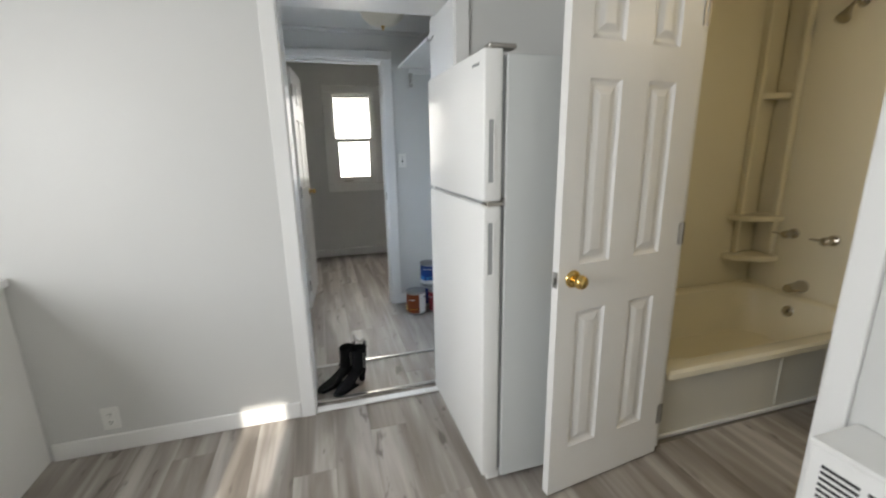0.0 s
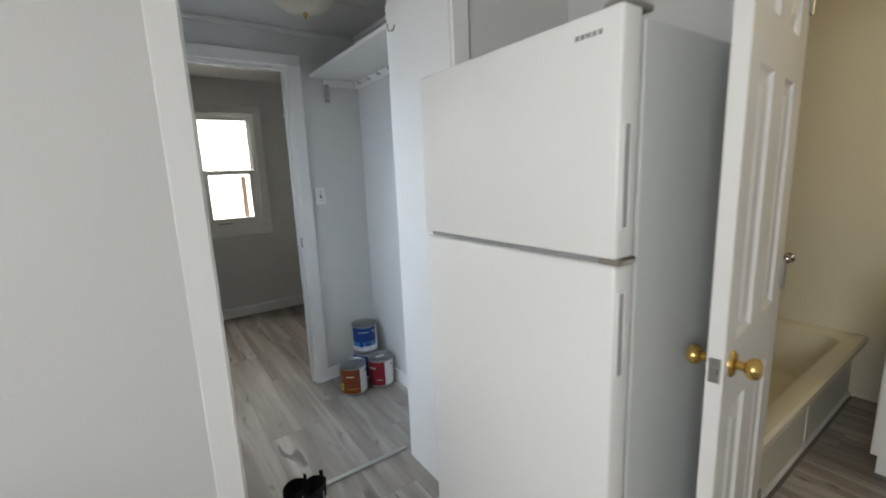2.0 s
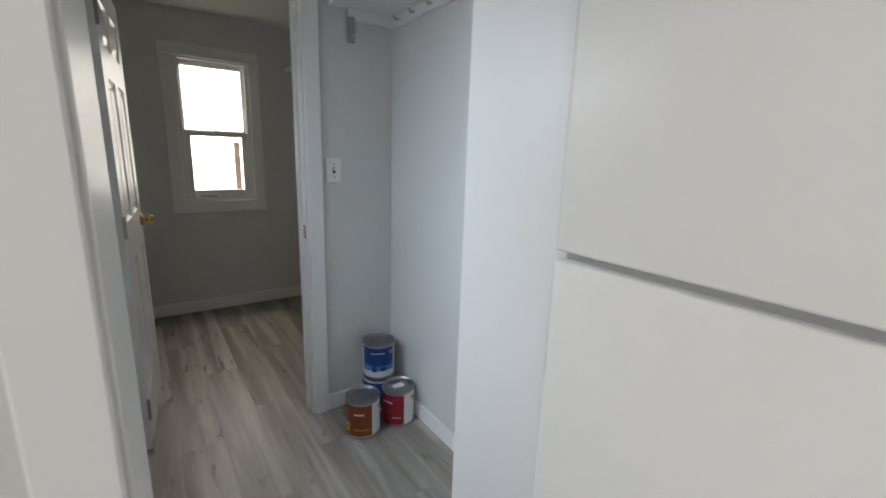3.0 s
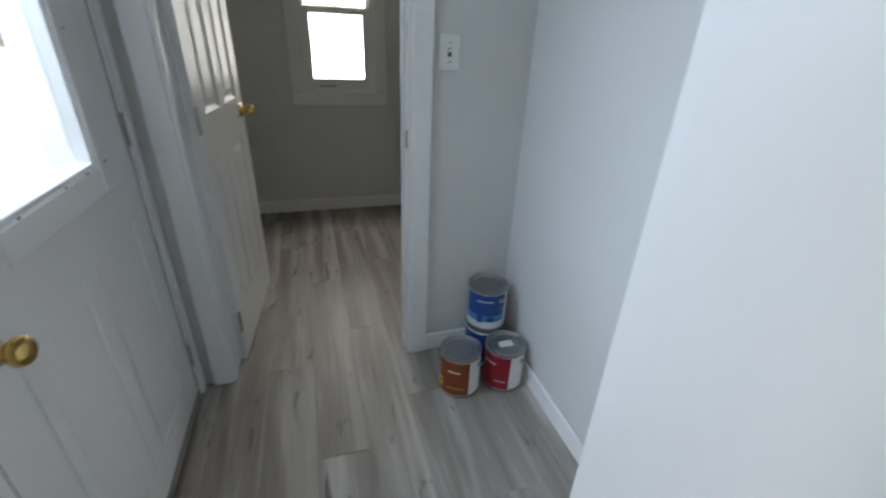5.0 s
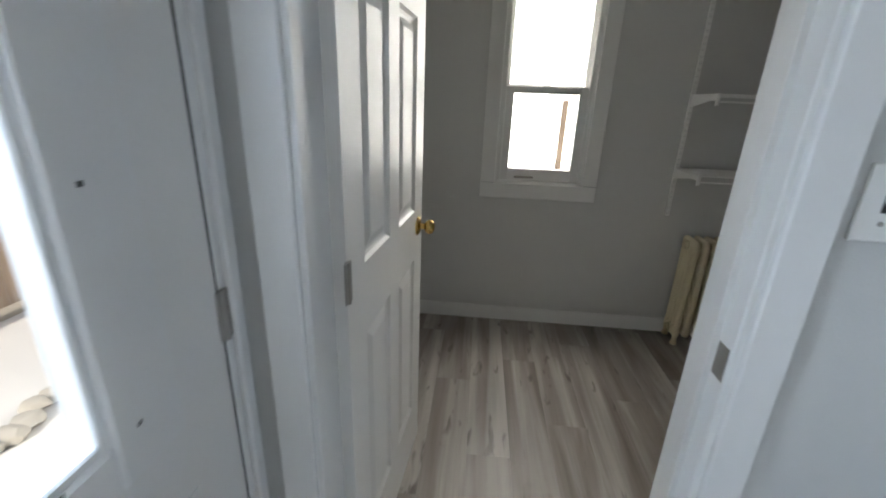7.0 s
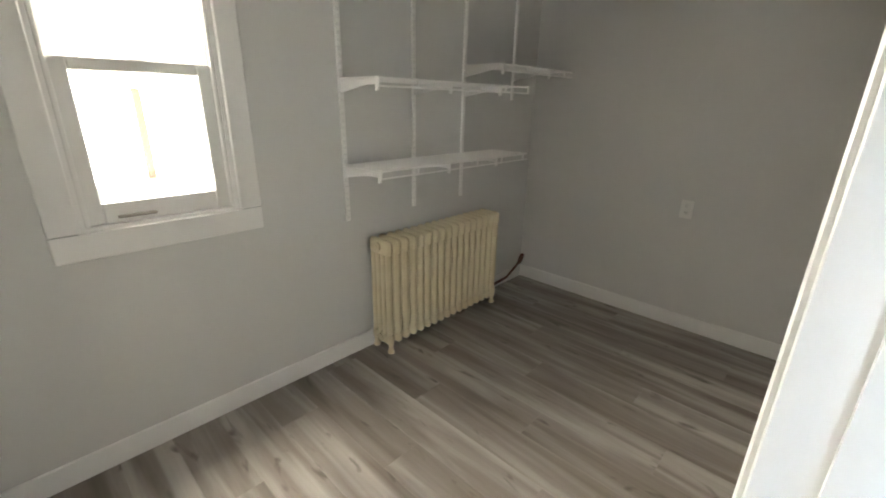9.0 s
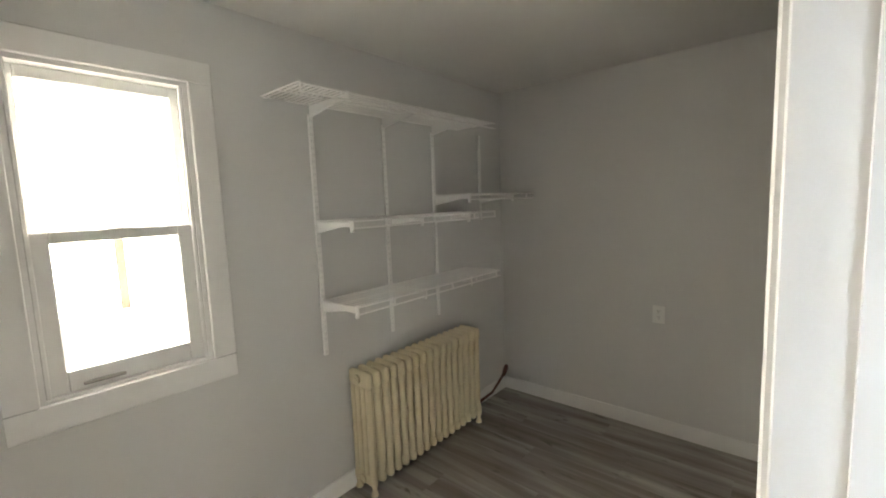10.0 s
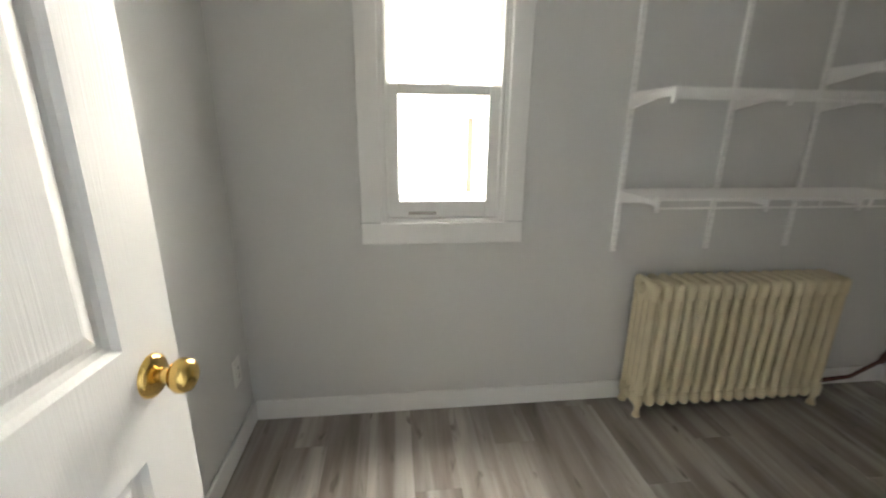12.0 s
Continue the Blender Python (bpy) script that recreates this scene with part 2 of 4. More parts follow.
def mesh_of(name, bm, mat, smooth=False):
    bmesh.ops.recalc_face_normals(bm, faces=bm.faces)
    me = bpy.data.meshes.new(name)
    bm.to_mesh(me)
    bm.free()
    me.materials.append(mat)
    if smooth:
        for p in me.polygons:
            p.use_smooth = True
        me.set_sharp_from_angle(angle=radians(40))
    return me


def part(name, bm, mat, parent, label="", smooth=False, at=None):
    ob = new(name, mesh_of(name, bm, mat, smooth))
    ob.parent = parent
    if at is not None:
        ob.matrix_basis = at
    return tagged(ob, label)


def thing(name, m, label, category, group="", kind=""):
    ob = new(name)
    ob.empty_display_size = 0.1
    ob.matrix_basis = m
    return tagged(ob, label, category, group, kind)


def solid(name, bm, mat, label, category, kind="structure", smooth=False):
    return tagged(new(name, mesh_of(name, bm, mat, smooth)), label, category, "", kind)


def wall(name, axis, f0, f1, a0, a1, z0, z1, holes, label, mat=WALL):
    """A wall across axis ('x' or 'y') from f0 to f1 thick, along a0 to a1, with holes (a, a, z, z) right through it."""
    bm = bmesh.new()
    cuts = sorted({a0, a1, *[h[0] for h in holes], *[h[1] for h in holes]})
    for c0, c1 in zip(cuts, cuts[1:]):
        spans, z = [], z0
        for h in sorted((h for h in holes if h[0] <= c0 and h[1] >= c1), key=lambda h: h[2]):
            if h[2] > z:
                spans.append((z, h[2]))
            z = h[3]
        if z < z1:
            spans.append((z, z1))
        for s0, s1 in spans:
            if axis == "y":
                box(bm, c0, c1, f0, f1, s0, s1)
            else:
                box(bm, f0, f1, c0, c1, s0, s1)
    bmesh.ops.remove_doubles(bm, verts=bm.verts, dist=1e-5)
    return solid(name, bm, mat, label, "wall")


# ---------------------------------------------------------------- large structure
TOP = 2.62
wall("wall_kitchen_north", "y", 1.965, 2.30, -1.55, 1.92, -0.05, TOP, [(0.366, 1.176, -0.05, 2.10)], "light grey painted kitchen wall with a wide cased opening")
wall("wall_closet_end", "y", 2.30, 2.40, 1.176, 1.92, -0.05, TOP, [], "white painted end wall of the closet recess", TRIM)
wall("wall_kitchen_west", "x", -1.65, -1.55, -2.0, 2.30, -1.2, TOP, [(-0.75, 0.75, 0.97, 2.03)], "light grey kitchen wall with a window")
# unseen hole, sized and placed to throw the sun patch on the floor
wall("wall_kitchen_south", "y", -2.0, -1.9, -1.55, 3.64, -0.05, TOP, [(-0.39, -0.17, 1.72, 2.13)], "light grey kitchen wall with an added hole for the sun patch")
wall("wall_bathroom_partition", "x", 1.80, 1.92, -1.9, 1.965, -0.05, TOP, [(0.55, 1.215, -0.05, 2.05)], "pale grey partition with the bathroom doorway")
wall("wall_bathroom_east", "x", 3.52, 3.64, -1.9, 2.23, -0.05, TOP, [], "cream acrylic tub surround wall with taps", TUB)
wall("wall_bathroom_north", "y", 2.10, 2.23, 1.921, 3.52, -0.05, TOP, [], "cream acrylic tub surround wall", TUB)
wall("wall_hall_west", "x", -0.02, 0.178, 2.30, 3.46, -1.2, TOP, [(2.53, 3.41, -0.02, 2.06)], "grey hall wall with the back door")
wall("wall_hall_east", "x", 1.505, 1.62, 2.375, 3.46, -0.05, TOP, [], "pale blue-grey closet wall")
wall("wall_bedroom_south", "y", 3.46, 3.58, -0.06, 3.56, -0.05, TOP, [(0.295, 1.052, -0.05, 2.075)], "grey wall between hall and bedroom with a doorway")
wall("wall_bedroom_north", "y", 5.41, 5.60, -0.06, 3.56, -1.2, TOP, [(0.69, 1.215, 0.945, 2.05)], "plain grey bedroom wall with a sash window")
wall("wall_bedroom_west", "x", -0.06, 0.07, 3.58, 5.41, -1.2, TOP, [], "plain grey bedroom wall")
wall("wall_bedroom_east", "x", 3.44, 3.56, 3.58, 5.41, -0.05, TOP, [], "plain grey bedroom wall with an outlet")
for nm, a, lab, mt in (("ceiling_kitchen", (-1.55, 1.8, -1.9, 1.965, 2.41, 2.5), "plain pale kitchen ceiling", CEIL), ("ceiling_hall", (0.178, 1.505, 2.30, 3.46, 2.29, 2.4), "pale panelled hall ceiling", CEIL),
                       ("ceiling_bedroom", (0.07, 3.44, 3.58, 5.41, 2.38, 2.48), "pale bedroom ceiling in shade", CEIL), ("ceiling_bathroom", (1.92, 3.52, -1.9, 2.1, 2.47, 2.56), "yellowish bathroom ceiling panels", BCEIL)):
    bm = B(*a)
    if nm == "ceiling_bathroom":
        for k in range(5):
            box(bm, 1.93, 3.51, -1.0 + 0.61 * k, -0.96 + 0.61 * k, 2.458, 2.4702)
    if nm == "ceiling_hall":
        box(bm, 0.21, 1.49, 2.93, 2.96, 2.282, 2.2902)
    solid(nm, bm, mt, lab, "ceiling")
bm = B(-1.68, 3.9, -2.1, 2.33, 2.64, 2.72)
box(bm, -0.1, 3.9, 2.331, 5.7, 2.64, 2.72)
solid("roof", bm, SHINGLE, "flat brown roof over the house", "roof")

# ---------------------------------------------------------------- casings, baseboards, thresholds
def casing(name, axis, face, out, a0, a1, top, w, label, sides=(True, True), d=0.018, lift=0.0):
    """Flat boards round an opening; out: +1 or -1, the way the boards stand off the wall's face."""
    th = thing(name, Matrix(), label, "door casing", kind="structure")
    f = sorted((face + out * 0.0015, face + out * d))
    runs = []
    if sides[0]:
        runs.append((a0 - w, a0, 0, top))
    if sides[1]:
        runs.append((a1, a1 + w, 0, top))
    runs.append((a0 - w * sides[0], a1 + w * sides[1], top, top + w * 0.9))
    for c0, c1, z0, z1 in runs:
        bm = B(c0, c1, *f, z0, z1, bevel=0.003) if axis == "y" else B(*f, c0, c1, z0, z1, bevel=0.003)
        part("casing_board", bm, TRIM, th)
    return th


casing("trim_kitchen_opening", "y", 1.965, -1, 0.366, 1.176, 2.10, 0.071, "white painted flat casing round the kitchen opening")
casing("trim_bedroom_door_hall_side", "y", 3.46, -1, 0.295, 1.052, 2.075, 0.072, "white painted casing round the bedroom doorway")
casing("trim_bedroom_door_room_side", "y", 3.58, 1, 0.295, 1.052, 2.075, 0.072, "white painted casing inside the bedroom", d=0.012)
casing("trim_bathroom_door", "x", 1.80, -1, 0.55, 1.215, 2.05, 0.068, "white painted casing round the bathroom doorway")
casing("trim_back_door", "x", 0.178, 1, 2.53, 3.41, 2.06, 0.03, "white painted casing round the back door", d=0.014)


def lining(name, axis, f0, f1, a0, a1, top, t, label, far=None):
    th = thing(name, Matrix(), label, "door jamb", kind="structure")
    for c0, c1, z0, z1, f in ((a0, a0 + t, 0, top, f1), (a1 - t, a1, 0, top, far or f1), (a0 + t, a1 - t, top - t, top, f1)):
        bm = B(c0, c1, f0, f, z0, z1, bevel=0.002) if axis == "y" else B(f0, f1, c0, c1, z0, z1, bevel=0.002)
        part("jamb_board", bm, TRIM, th)
    return th


lining("trim_kitchen_jamb", "y", 1.962, 2.299, 0.364, 1.178, 2.102, 0.008, "deep white painted jamb of the kitchen opening", 2.404)
jb = lining("trim_bedroom_jamb", "y", 3.456, 3.584, 0.293, 1.054, 2.077, 0.014, "white painted bedroom door jamb with stop")
part("door_stop", B(1.028, 1.04, 3.50, 3.53, 0, 2.05), TRIM, jb)
part("door_stop", B(0.307, 1.028, 3.50, 3.53, 2.051, 2.063), TRIM, jb)
part("strike_plate", B(1.0375, 1.0395, 3.462, 3.494, 0.955, 1.02, bevel=0.0005), DARKHW, jb, "dark metal strike plate")
lining("trim_bathroom_jamb", "x", 1.797, 1.923, 0.548, 1.217, 2.052, 0.014, "white painted bathroom door jamb")
lining("trim_back_door_jamb", "x", -0.024, 0.181, 2.528, 3.412, 2.062, 0.02, "white painted back door jamb")


def baseboard(axis, face, out, a0, a1, h=0.088, t=0.014):
    f = sorted((face + out * 0.001, face + out * t))
    bm = bmesh.new()
    if axis == "y":
        box(bm, a0, a1, *f, 0.001, h, bevel=0.004)
    else:
        box(bm, *f, a0, a1, 0.001, h, bevel=0.004)
    solid("baseboard", bm, TRIM, "white painted wooden baseboard along the wall", "baseboard")


for a in (("y", 1.965, -1, -0.805, 0.293), ("y", 1.965, -1, 1.25, 1.80), ("x", 1.8, -1, -1.9, 0.48), ("x", 1.505, -1, 2.402, 3.444), ("y", 3.46, -1, 1.12, 1.489),
          ("y", 5.41, -1, 0.086, 3.424), ("x", 0.07, 1, 3.6, 5.41), ("x", 3.44, -1, 3.6, 5.41), ("y", 3.58, 1, 1.12, 3.424), ("x", -1.55, 1, -1.9, 0.9)):
    baseboard(*a, h=0.102 if a[1] in (5.41, 0.07, 3.44, 3.58) else 0.09)
bm = bmesh.new()
box(bm, 0.18, 1.505, 3.436, 3.459, 2.262, 2.289, bevel=0.005)
box(bm, 1.482, 1.504, 2.402, 3.436, 2.262, 2.289, bevel=0.005)
solid("trim_hall_ceiling", bm, CEIL, "painted cove strip along the hall ceiling", "trim")
th = thing("threshold", Matrix(), "metal-edged white threshold in the kitchen opening", "threshold", kind="structure")
part("sill_board", B(0.374, 1.166, 1.955, 2.0, 0.0045, 0.016, bevel=0.004), TRIM, th)
part("metal_strip", B(0.374, 1.166, 2.045, 2.075, 0.0045, 0.012, bevel=0.003), STEEL, th, "bright metal strip")
th = thing("threshold", Matrix(), "thin metal joint strip across the hall floor", "threshold", kind="structure")
part("metal_strip", B(0.19, 1.17, 2.452, 2.478, 0.0045, 0.0095, bevel=0.002), STEEL, th)
# ---------------------------------------------------------------- doors
def door_face(bm, w, h, y, out, panels, stile_cuts, z_cuts):
    """One face of a panelled leaf: raised fields in moulded recesses."""
    rects = set(panels)
    for x0, x1 in zip(stile_cuts, stile_cuts[1:]):
        for z0, z1 in zip(z_cuts, z_cuts[1:]):
            if (x0, x1, z0, z1) in rects:
                loops = []
                for inset, depth in ((0, 0), (0.008, 0.008), (0.016, 0.011), (0.024, 0.011), (0.045, 0.003), (0.05, 0.002)):
                    yy = y - out * depth
                    loops.append([bm.verts.new(p) for p in ((x0 + inset, yy, z0 + inset), (x1 - inset, yy, z0 + inset), (x1 - inset, yy, z1 - inset), (x0 + inset, yy, z1 - inset))])
                for a, b in zip(loops, loops[1:]):
                    for i in range(4):
                        bm.faces.new((a[i], a[(i + 1) % 4], b[(i + 1) % 4], b[i]))
                bm.faces.new(loops[-1])
            else:
                bm.faces.new([bm.verts.new(p) for p in ((x0, y, z0), (x1, y, z0), (x1, y, z1), (x0, y, z1))])


def six_panel_leaf(w, h, t, zs=(0.2, 0.81, 0.95, 1.60, 1.72, 1.905), xs=None):
    s, mw = 0.108 * w / 0.7, 0.09 * w / 0.7
    xs = xs or (0, s, w / 2 - mw / 2, w / 2 + mw / 2, w - s, w)
    zs = (0, *zs, h)
    panels = [(xs[i], xs[i + 1], zs[j], zs[j + 1]) for i in (1, 3) for j in (1, 3, 5)]
    bm = bmesh.new()
    door_face(bm, w, h, t / 2, 1, panels, xs, zs)
    door_face(bm, w, h, -t / 2, -1, panels, xs, zs)
    for q in (((0, 0), (w, 0)), ((w, 0), (w, h)), ((w, h), (0, h)), ((0, h), (0, 0))):
        (xa, za), (xb, zb) = q
        bm.faces.new([bm.verts.new(p) for p in ((xa, -t / 2, za), (xb, -t / 2, zb), (xb, t / 2, zb), (xa, t / 2, za))])
    bmesh.ops.remove_doubles(bm, verts=bm.verts, dist=1e-5)
    return bm


KNOB = [(0, 0.062), (0.013, 0.061), (0.022, 0.056), (0.026, 0.047), (0.026, 0.04), (0.02, 0.031), (0.011, 0.026), (0.011, 0.012), (0.026, 0.009), (0.032, 0.004), (0.033, 0.0)]


def knob(parent, m):
    return part("knob", lathe(bmesh.new(), KNOB, None, 28), BRASS, parent, "polished brass door knob", True, m)


def hinge(parent, x, y, z, name="hinge"):
    bm = B(x - 0.016, x + 0.016, y - 0.002, y + 0.002, z - 0.045, z + 0.045, bevel=0.0008)
    tube(bm, [(x, y, z - 0.047), (x, y, z + 0.047)], 0.006)
    return part(name, bm, DARKHW, parent, "grey metal hinge")


def panel_door(name, m, w, h, label, knob_z, hinge_side, zs=(0.2, 0.81, 0.95, 1.60, 1.72, 1.905), xs=None):
    th = thing(name, m, label, "door", kind="structure")
    t = 0.035
    part("leaf", six_panel_leaf(w, h, t, zs, xs), DOORP, th)
    for sgn in (1, -1):
        knob(th, pose(w - 0.065, sgn * t / 2, knob_z, -90 * sgn, 0, 0))
    part("latch_plate", B(w - 0.0004, w + 0.0015, -0.012, 0.012, knob_z - 0.03, knob_z + 0.03), STEEL, th, "steel latch plate")
    part("latch_bolt", B(w + 0.001, w + 0.011, -0.006, 0.006, knob_z - 0.009, knob_z + 0.009, bevel=0.003), STEEL, th)
    for z in (0.2, 1.03, 1.84):
        hinge(th, 0.0, hinge_side * (t / 2 + 0.003), z)
    return th


panel_door("door_bathroom", pose(1.868, 1.185, 0.012, 0, 0, 187.5), 0.606, 2.03, "white six-panel bathroom door standing open beside the fridge", 0.915, 1, (0.2, 0.785, 0.967, 1.597, 1.715, 1.928), (0, 0.118, 0.253, 0.377, 0.517, 0.606))
panel_door("door_bedroom", pose(0.319, 3.575, 0.012, 0, 0, 85.4), 0.708, 2.02, "white six-panel bedroom door standing open", 0.972, -1, (0.22, 0.86, 1.035, 1.62, 1.74, 1.915))

# the half-glazed back door: local x along the wall from the hinge side, y into the hall
bd = thing("door_back", pose(0.156, 3.388, 0.01, 0, 0, -90), "white half-glazed back door with brass knob and deadbolt, closed", "door", kind="structure")
DW, GX0, GX1, GZ0, GZ1 = 0.838, 0.225, 0.665, 0.985, 1.89
bm = bmesh.new()
for a in ((0, GX0, 0.0, 2.03), (GX1, DW, 0.0, 2.03), (GX0, GX1, 0, GZ0), (GX0, GX1, GZ1, 2.03)):
    box(bm, a[0], a[1], -0.022, 0.022, a[2], a[3])
bmesh.ops.remove_doubles(bm, verts=bm.verts, dist=1e-5)
part("leaf", bm, DOORP, bd)
for y in (0.0225, -0.0225):
    for x0, x1 in ((0.115, 0.375), (0.455, 0.715)):
        bm = bmesh.new()
        door_face(bm, 0, 0, y * 1.12, 1 if y > 0 else -1, [(x0, x1, 0.16, 0.80)], (x0, x1), (0.16, 0.80))
        part("embossed_panel", bm, DOORP, bd)
fr = part("glazing_frame", B(GX0 - 0.1, GX0 + 0.012, 0.0225, 0.036, GZ0 - 0.058, GZ1 + 0.058, bevel=0.005), TRIM, bd, "white plastic glazing frame with screw holes")
part("frame_bar", B(GX1 - 0.012, GX1 + 0.06, 0.0225, 0.036, GZ0 - 0.058, GZ1 + 0.058, bevel=0.005), TRIM, fr)
part("frame_bar", B(GX0 + 0.012, GX1 - 0.012, 0.0225, 0.036, GZ0 - 0.058, GZ0 + 0.012, bevel=0.005), TRIM, fr)
part("frame_bar", B(GX0 + 0.012, GX1 - 0.012, 0.0225, 0.036, GZ1 - 0.012, GZ1 + 0.058, bevel=0.005), TRIM, fr)
for x0, x1, z0, z1 in ((GX0 + 0.012, GX0 + 0.024, GZ0, GZ1), (GX1 - 0.024, GX1 - 0.012, GZ0, GZ1), (GX0 + 0.024, GX1 - 0.024, GZ0, GZ0 + 0.024), (GX0 + 0.024, GX1 - 0.024, GZ1 - 0.024, GZ1)):
    part("glazing_bead", B(x0, x1, -0.01, 0.03, z0, z1, bevel=0.003), TRIM, fr)
for k, (x, z) in enumerate(((GX0 - 0.025, 1.0), (GX0 + 0.08, 0.997), (0.41, 0.997), (GX1 - 0.08, 0.997), (GX1 + 0.025, 1.0), (GX0 - 0.025, 1.3), (GX1 + 0.025, 1.3))):
    part("screw_hole", B(x - 0.003, x + 0.003, 0.0358, 0.0366, z - 0.003, z + 0.003), SLOT, fr, "dark screw hole")
pane = part("pane", B(GX0 + 0.01, GX1 - 0.01, -0.002, 0.002, GZ0 + 0.01, GZ1 - 0.01), GLASS, bd, "clear glass pane")
pane.visible_shadow = False
part("deadbolt", lathe(bmesh.new(), [(0, 0.022), (0.02, 0.021), (0.028, 0.014), (0.033, 0.004), (0.033, 0)], None, 28), BRASS, bd, "polished brass deadbolt", True, pose(DW - 0.069, 0.022, 0.985, -90, 0, 0))
part("thumb_turn", B(DW - 0.074, DW - 0.064, 0.04, 0.062, 0.965, 1.005, bevel=0.004, seg=2), BRASS, bd, "brass thumb turn")
knob(bd, pose(DW - 0.078, 0.022, 0.836, -90, 0, 0))
part("weatherstrip", B(DW - 0.0005, DW + 0.0035, 0.01, 0.0235, 0.0, 2.03), SLOT, bd, "dark weatherstrip in the door gap")
part("weatherstrip", B(-0.0035, 0.0005, 0.01, 0.0235, 0.0, 2.03), SLOT, bd, "dark weatherstrip in the door gap")
part("bottom_sweep", B(0.002, DW - 0.002, 0.022, 0.03, 0.003, 0.035, bevel=0.003), DARKHW, bd, "grey door sweep")
for z in (0.2, 1.04, 1.85):
    hinge(bd, -0.008, 0.026, z)

# ---------------------------------------------------------------- bedroom window
win = thing("window_bedroom", pose(0.9525, 5.41, 0), "white painted double-hung sash window, blown bright by daylight", "window", kind="structure")
cs = thing("window_casing", Matrix(), "", "")
cs.parent = win
for a in ((-0.35, -0.263, 0.945, 2.05), (0.263, 0.35, 0.945, 2.05), (-0.35, 0.35, 2.05, 2.135), (-0.35, 0.35, 0.85, 0.945)):
    part("casing_board", B(a[0], a[1], -0.019, -0.0015, a[2], a[3], bevel=0.003), TRIM, cs)
for a in ((-0.349, -0.27), (0.27, 0.349)):
    part("joint_line", B(a[0], a[1], -0.0194, -0.0188, 0.9438, 0.9462), GASKET, cs, "dark open joint")
part("window_sill", B(-0.262, 0.262, 0.0, 0.16, 0.93, 0.958, bevel=0.004), TRIM, win)
for a in ((-0.263, -0.247), (0.247, 0.263)):
    part("window_frame", B(a[0], a[1], 0.0, 0.18, 0.945, 2.05), TRIM, win)
part("window_frame", B(-0.247, 0.247, 0.0, 0.18, 2.034, 2.05), TRIM, win)
for a in ((-0.247, -0.232), (0.232, 0.247)):
    part("stop_bead", B(a[0], a[1], 0.0, 0.011, 0.958, 2.034, bevel=0.003), TRIM, win)


def sash(nm, x, z0, z1, y, s, bot, top):
    sh = part(nm, B(-x, -x + s, y - 0.018, y + 0.018, z0, z1, bevel=0.004), TRIM, win)
    part("sash_bar", B(x - s, x, y - 0.018, y + 0.018, z0, z1, bevel=0.004), TRIM, sh)
    part("sash_bar", B(-x + s, x - s, y - 0.018, y + 0.018, z0, z0 + bot, bevel=0.004), TRIM, sh)
    part("sash_bar", B(-x + s, x - s, y - 0.018, y + 0.018, z1 - top, z1, bevel=0.004), TRIM, sh)
    p = part("pane", B(-x + s - 0.004, x - s + 0.004, y - 0.002, y + 0.002, z0 + bot - 0.004, z1 - top + 0.004), GLASS, sh, "clear glass pane")
    p.visible_shadow = False
    return sh


sash("lower_sash", 0.246, 0.959, 1.505, 0.03, 0.06, 0.074, 0.042)
sash("upper_sash", 0.2465, 1.475, 2.033, 0.068, 0.034, 0.04, 0.04)
part("sash_lock", lathe(bmesh.new(), [(0, 0.022), (0.014, 0.02), (0.026, 0.008), (0.034, 0)], None, 16), TRIM, win, "white painted sash lock", True, pose(0, 0.032, 1.505))
part("sash_lift", B(-0.15, -0.03, 0.0, 0.013, 0.975, 0.987, bevel=0.003), DARKHW, win, "small worn metal sash lift")

# kitchen window, behind the camera; the south wall's small hole is added for sun
kw = thing("window_kitchen", pose(-1.55, 0, 0), "white framed kitchen window", "window", kind="structure")
for a in ((-0.75, -0.7, 0.97, 2.03), (0.7, 0.75, 0.97, 2.03), (-0.7, 0.7, 0.97, 1.02), (-0.7, 0.7, 1.98, 2.03), (-0.7, 0.7, 1.49, 1.53)):
    part("window_frame", B(-0.06, -0.01, *a), TRIM, kw)

# ---------------------------------------------------------------- kitchen things
fg = thing("fridge", pose(1.035, 1.22, 0.0), "white two-door fridge with the freezer above, beside the open door", "fridge")
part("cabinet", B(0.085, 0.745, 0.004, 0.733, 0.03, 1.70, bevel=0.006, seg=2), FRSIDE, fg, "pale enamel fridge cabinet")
part("gasket", B(0.068, 0.086, 0.012, 0.724, 0.07, 1.185), GASKET, fg, "grey door gasket")
part("gasket", B(0.068, 0.086, 0.012, 0.724, 1.215, 1.69), GASKET, fg, "grey door gasket")
for nm, z0, z1, h0, h1 in (("freezer_door", 1.205, 1.712, 1.268, 1.492), ("fridge_door", 0.055, 1.19, 0.93, 1.135)):
    dr = part(nm, B(0.0, 0.07, 0.0, 0.735, z0, z1, bevel=0.008, seg=3), FRIDGE, fg, "white enamel door", True)
    bm = bmesh.new()
    for a in ((0.012, 0.018, h0, h1), (0.036, 0.042, h0, h1), (0.018, 0.036, h0, h0 + 0.006), (0.018, 0.036, h1 - 0.006, h1)):
        box(bm, a[0], a[1], -0.0025, 0.002, a[2], a[3])
    hd = part("handle", bm, FRIDGE, dr, "white recessed pull handle")
    part("handle_recess", B(0.018, 0.036, -0.001, 0.001, h0 + 0.006, h1 - 0.006), POCKET, dr, "grey handle pocket")
part("middle_hinge", B(0.012, 0.075, -0.004, 0.05, 1.190, 1.205, bevel=0.003), CHROME, fg, "metal centre hinge")
part("gap_strip", B(0.02, 0.07, 0.05, 0.72, 1.188, 1.207), GASKET, fg)
part("top_hinge_cover", B(0.02, 0.12, 0.006, 0.06, 1.7125, 1.728, bevel=0.004), DARKHW, fg, "dark metal top hinge")
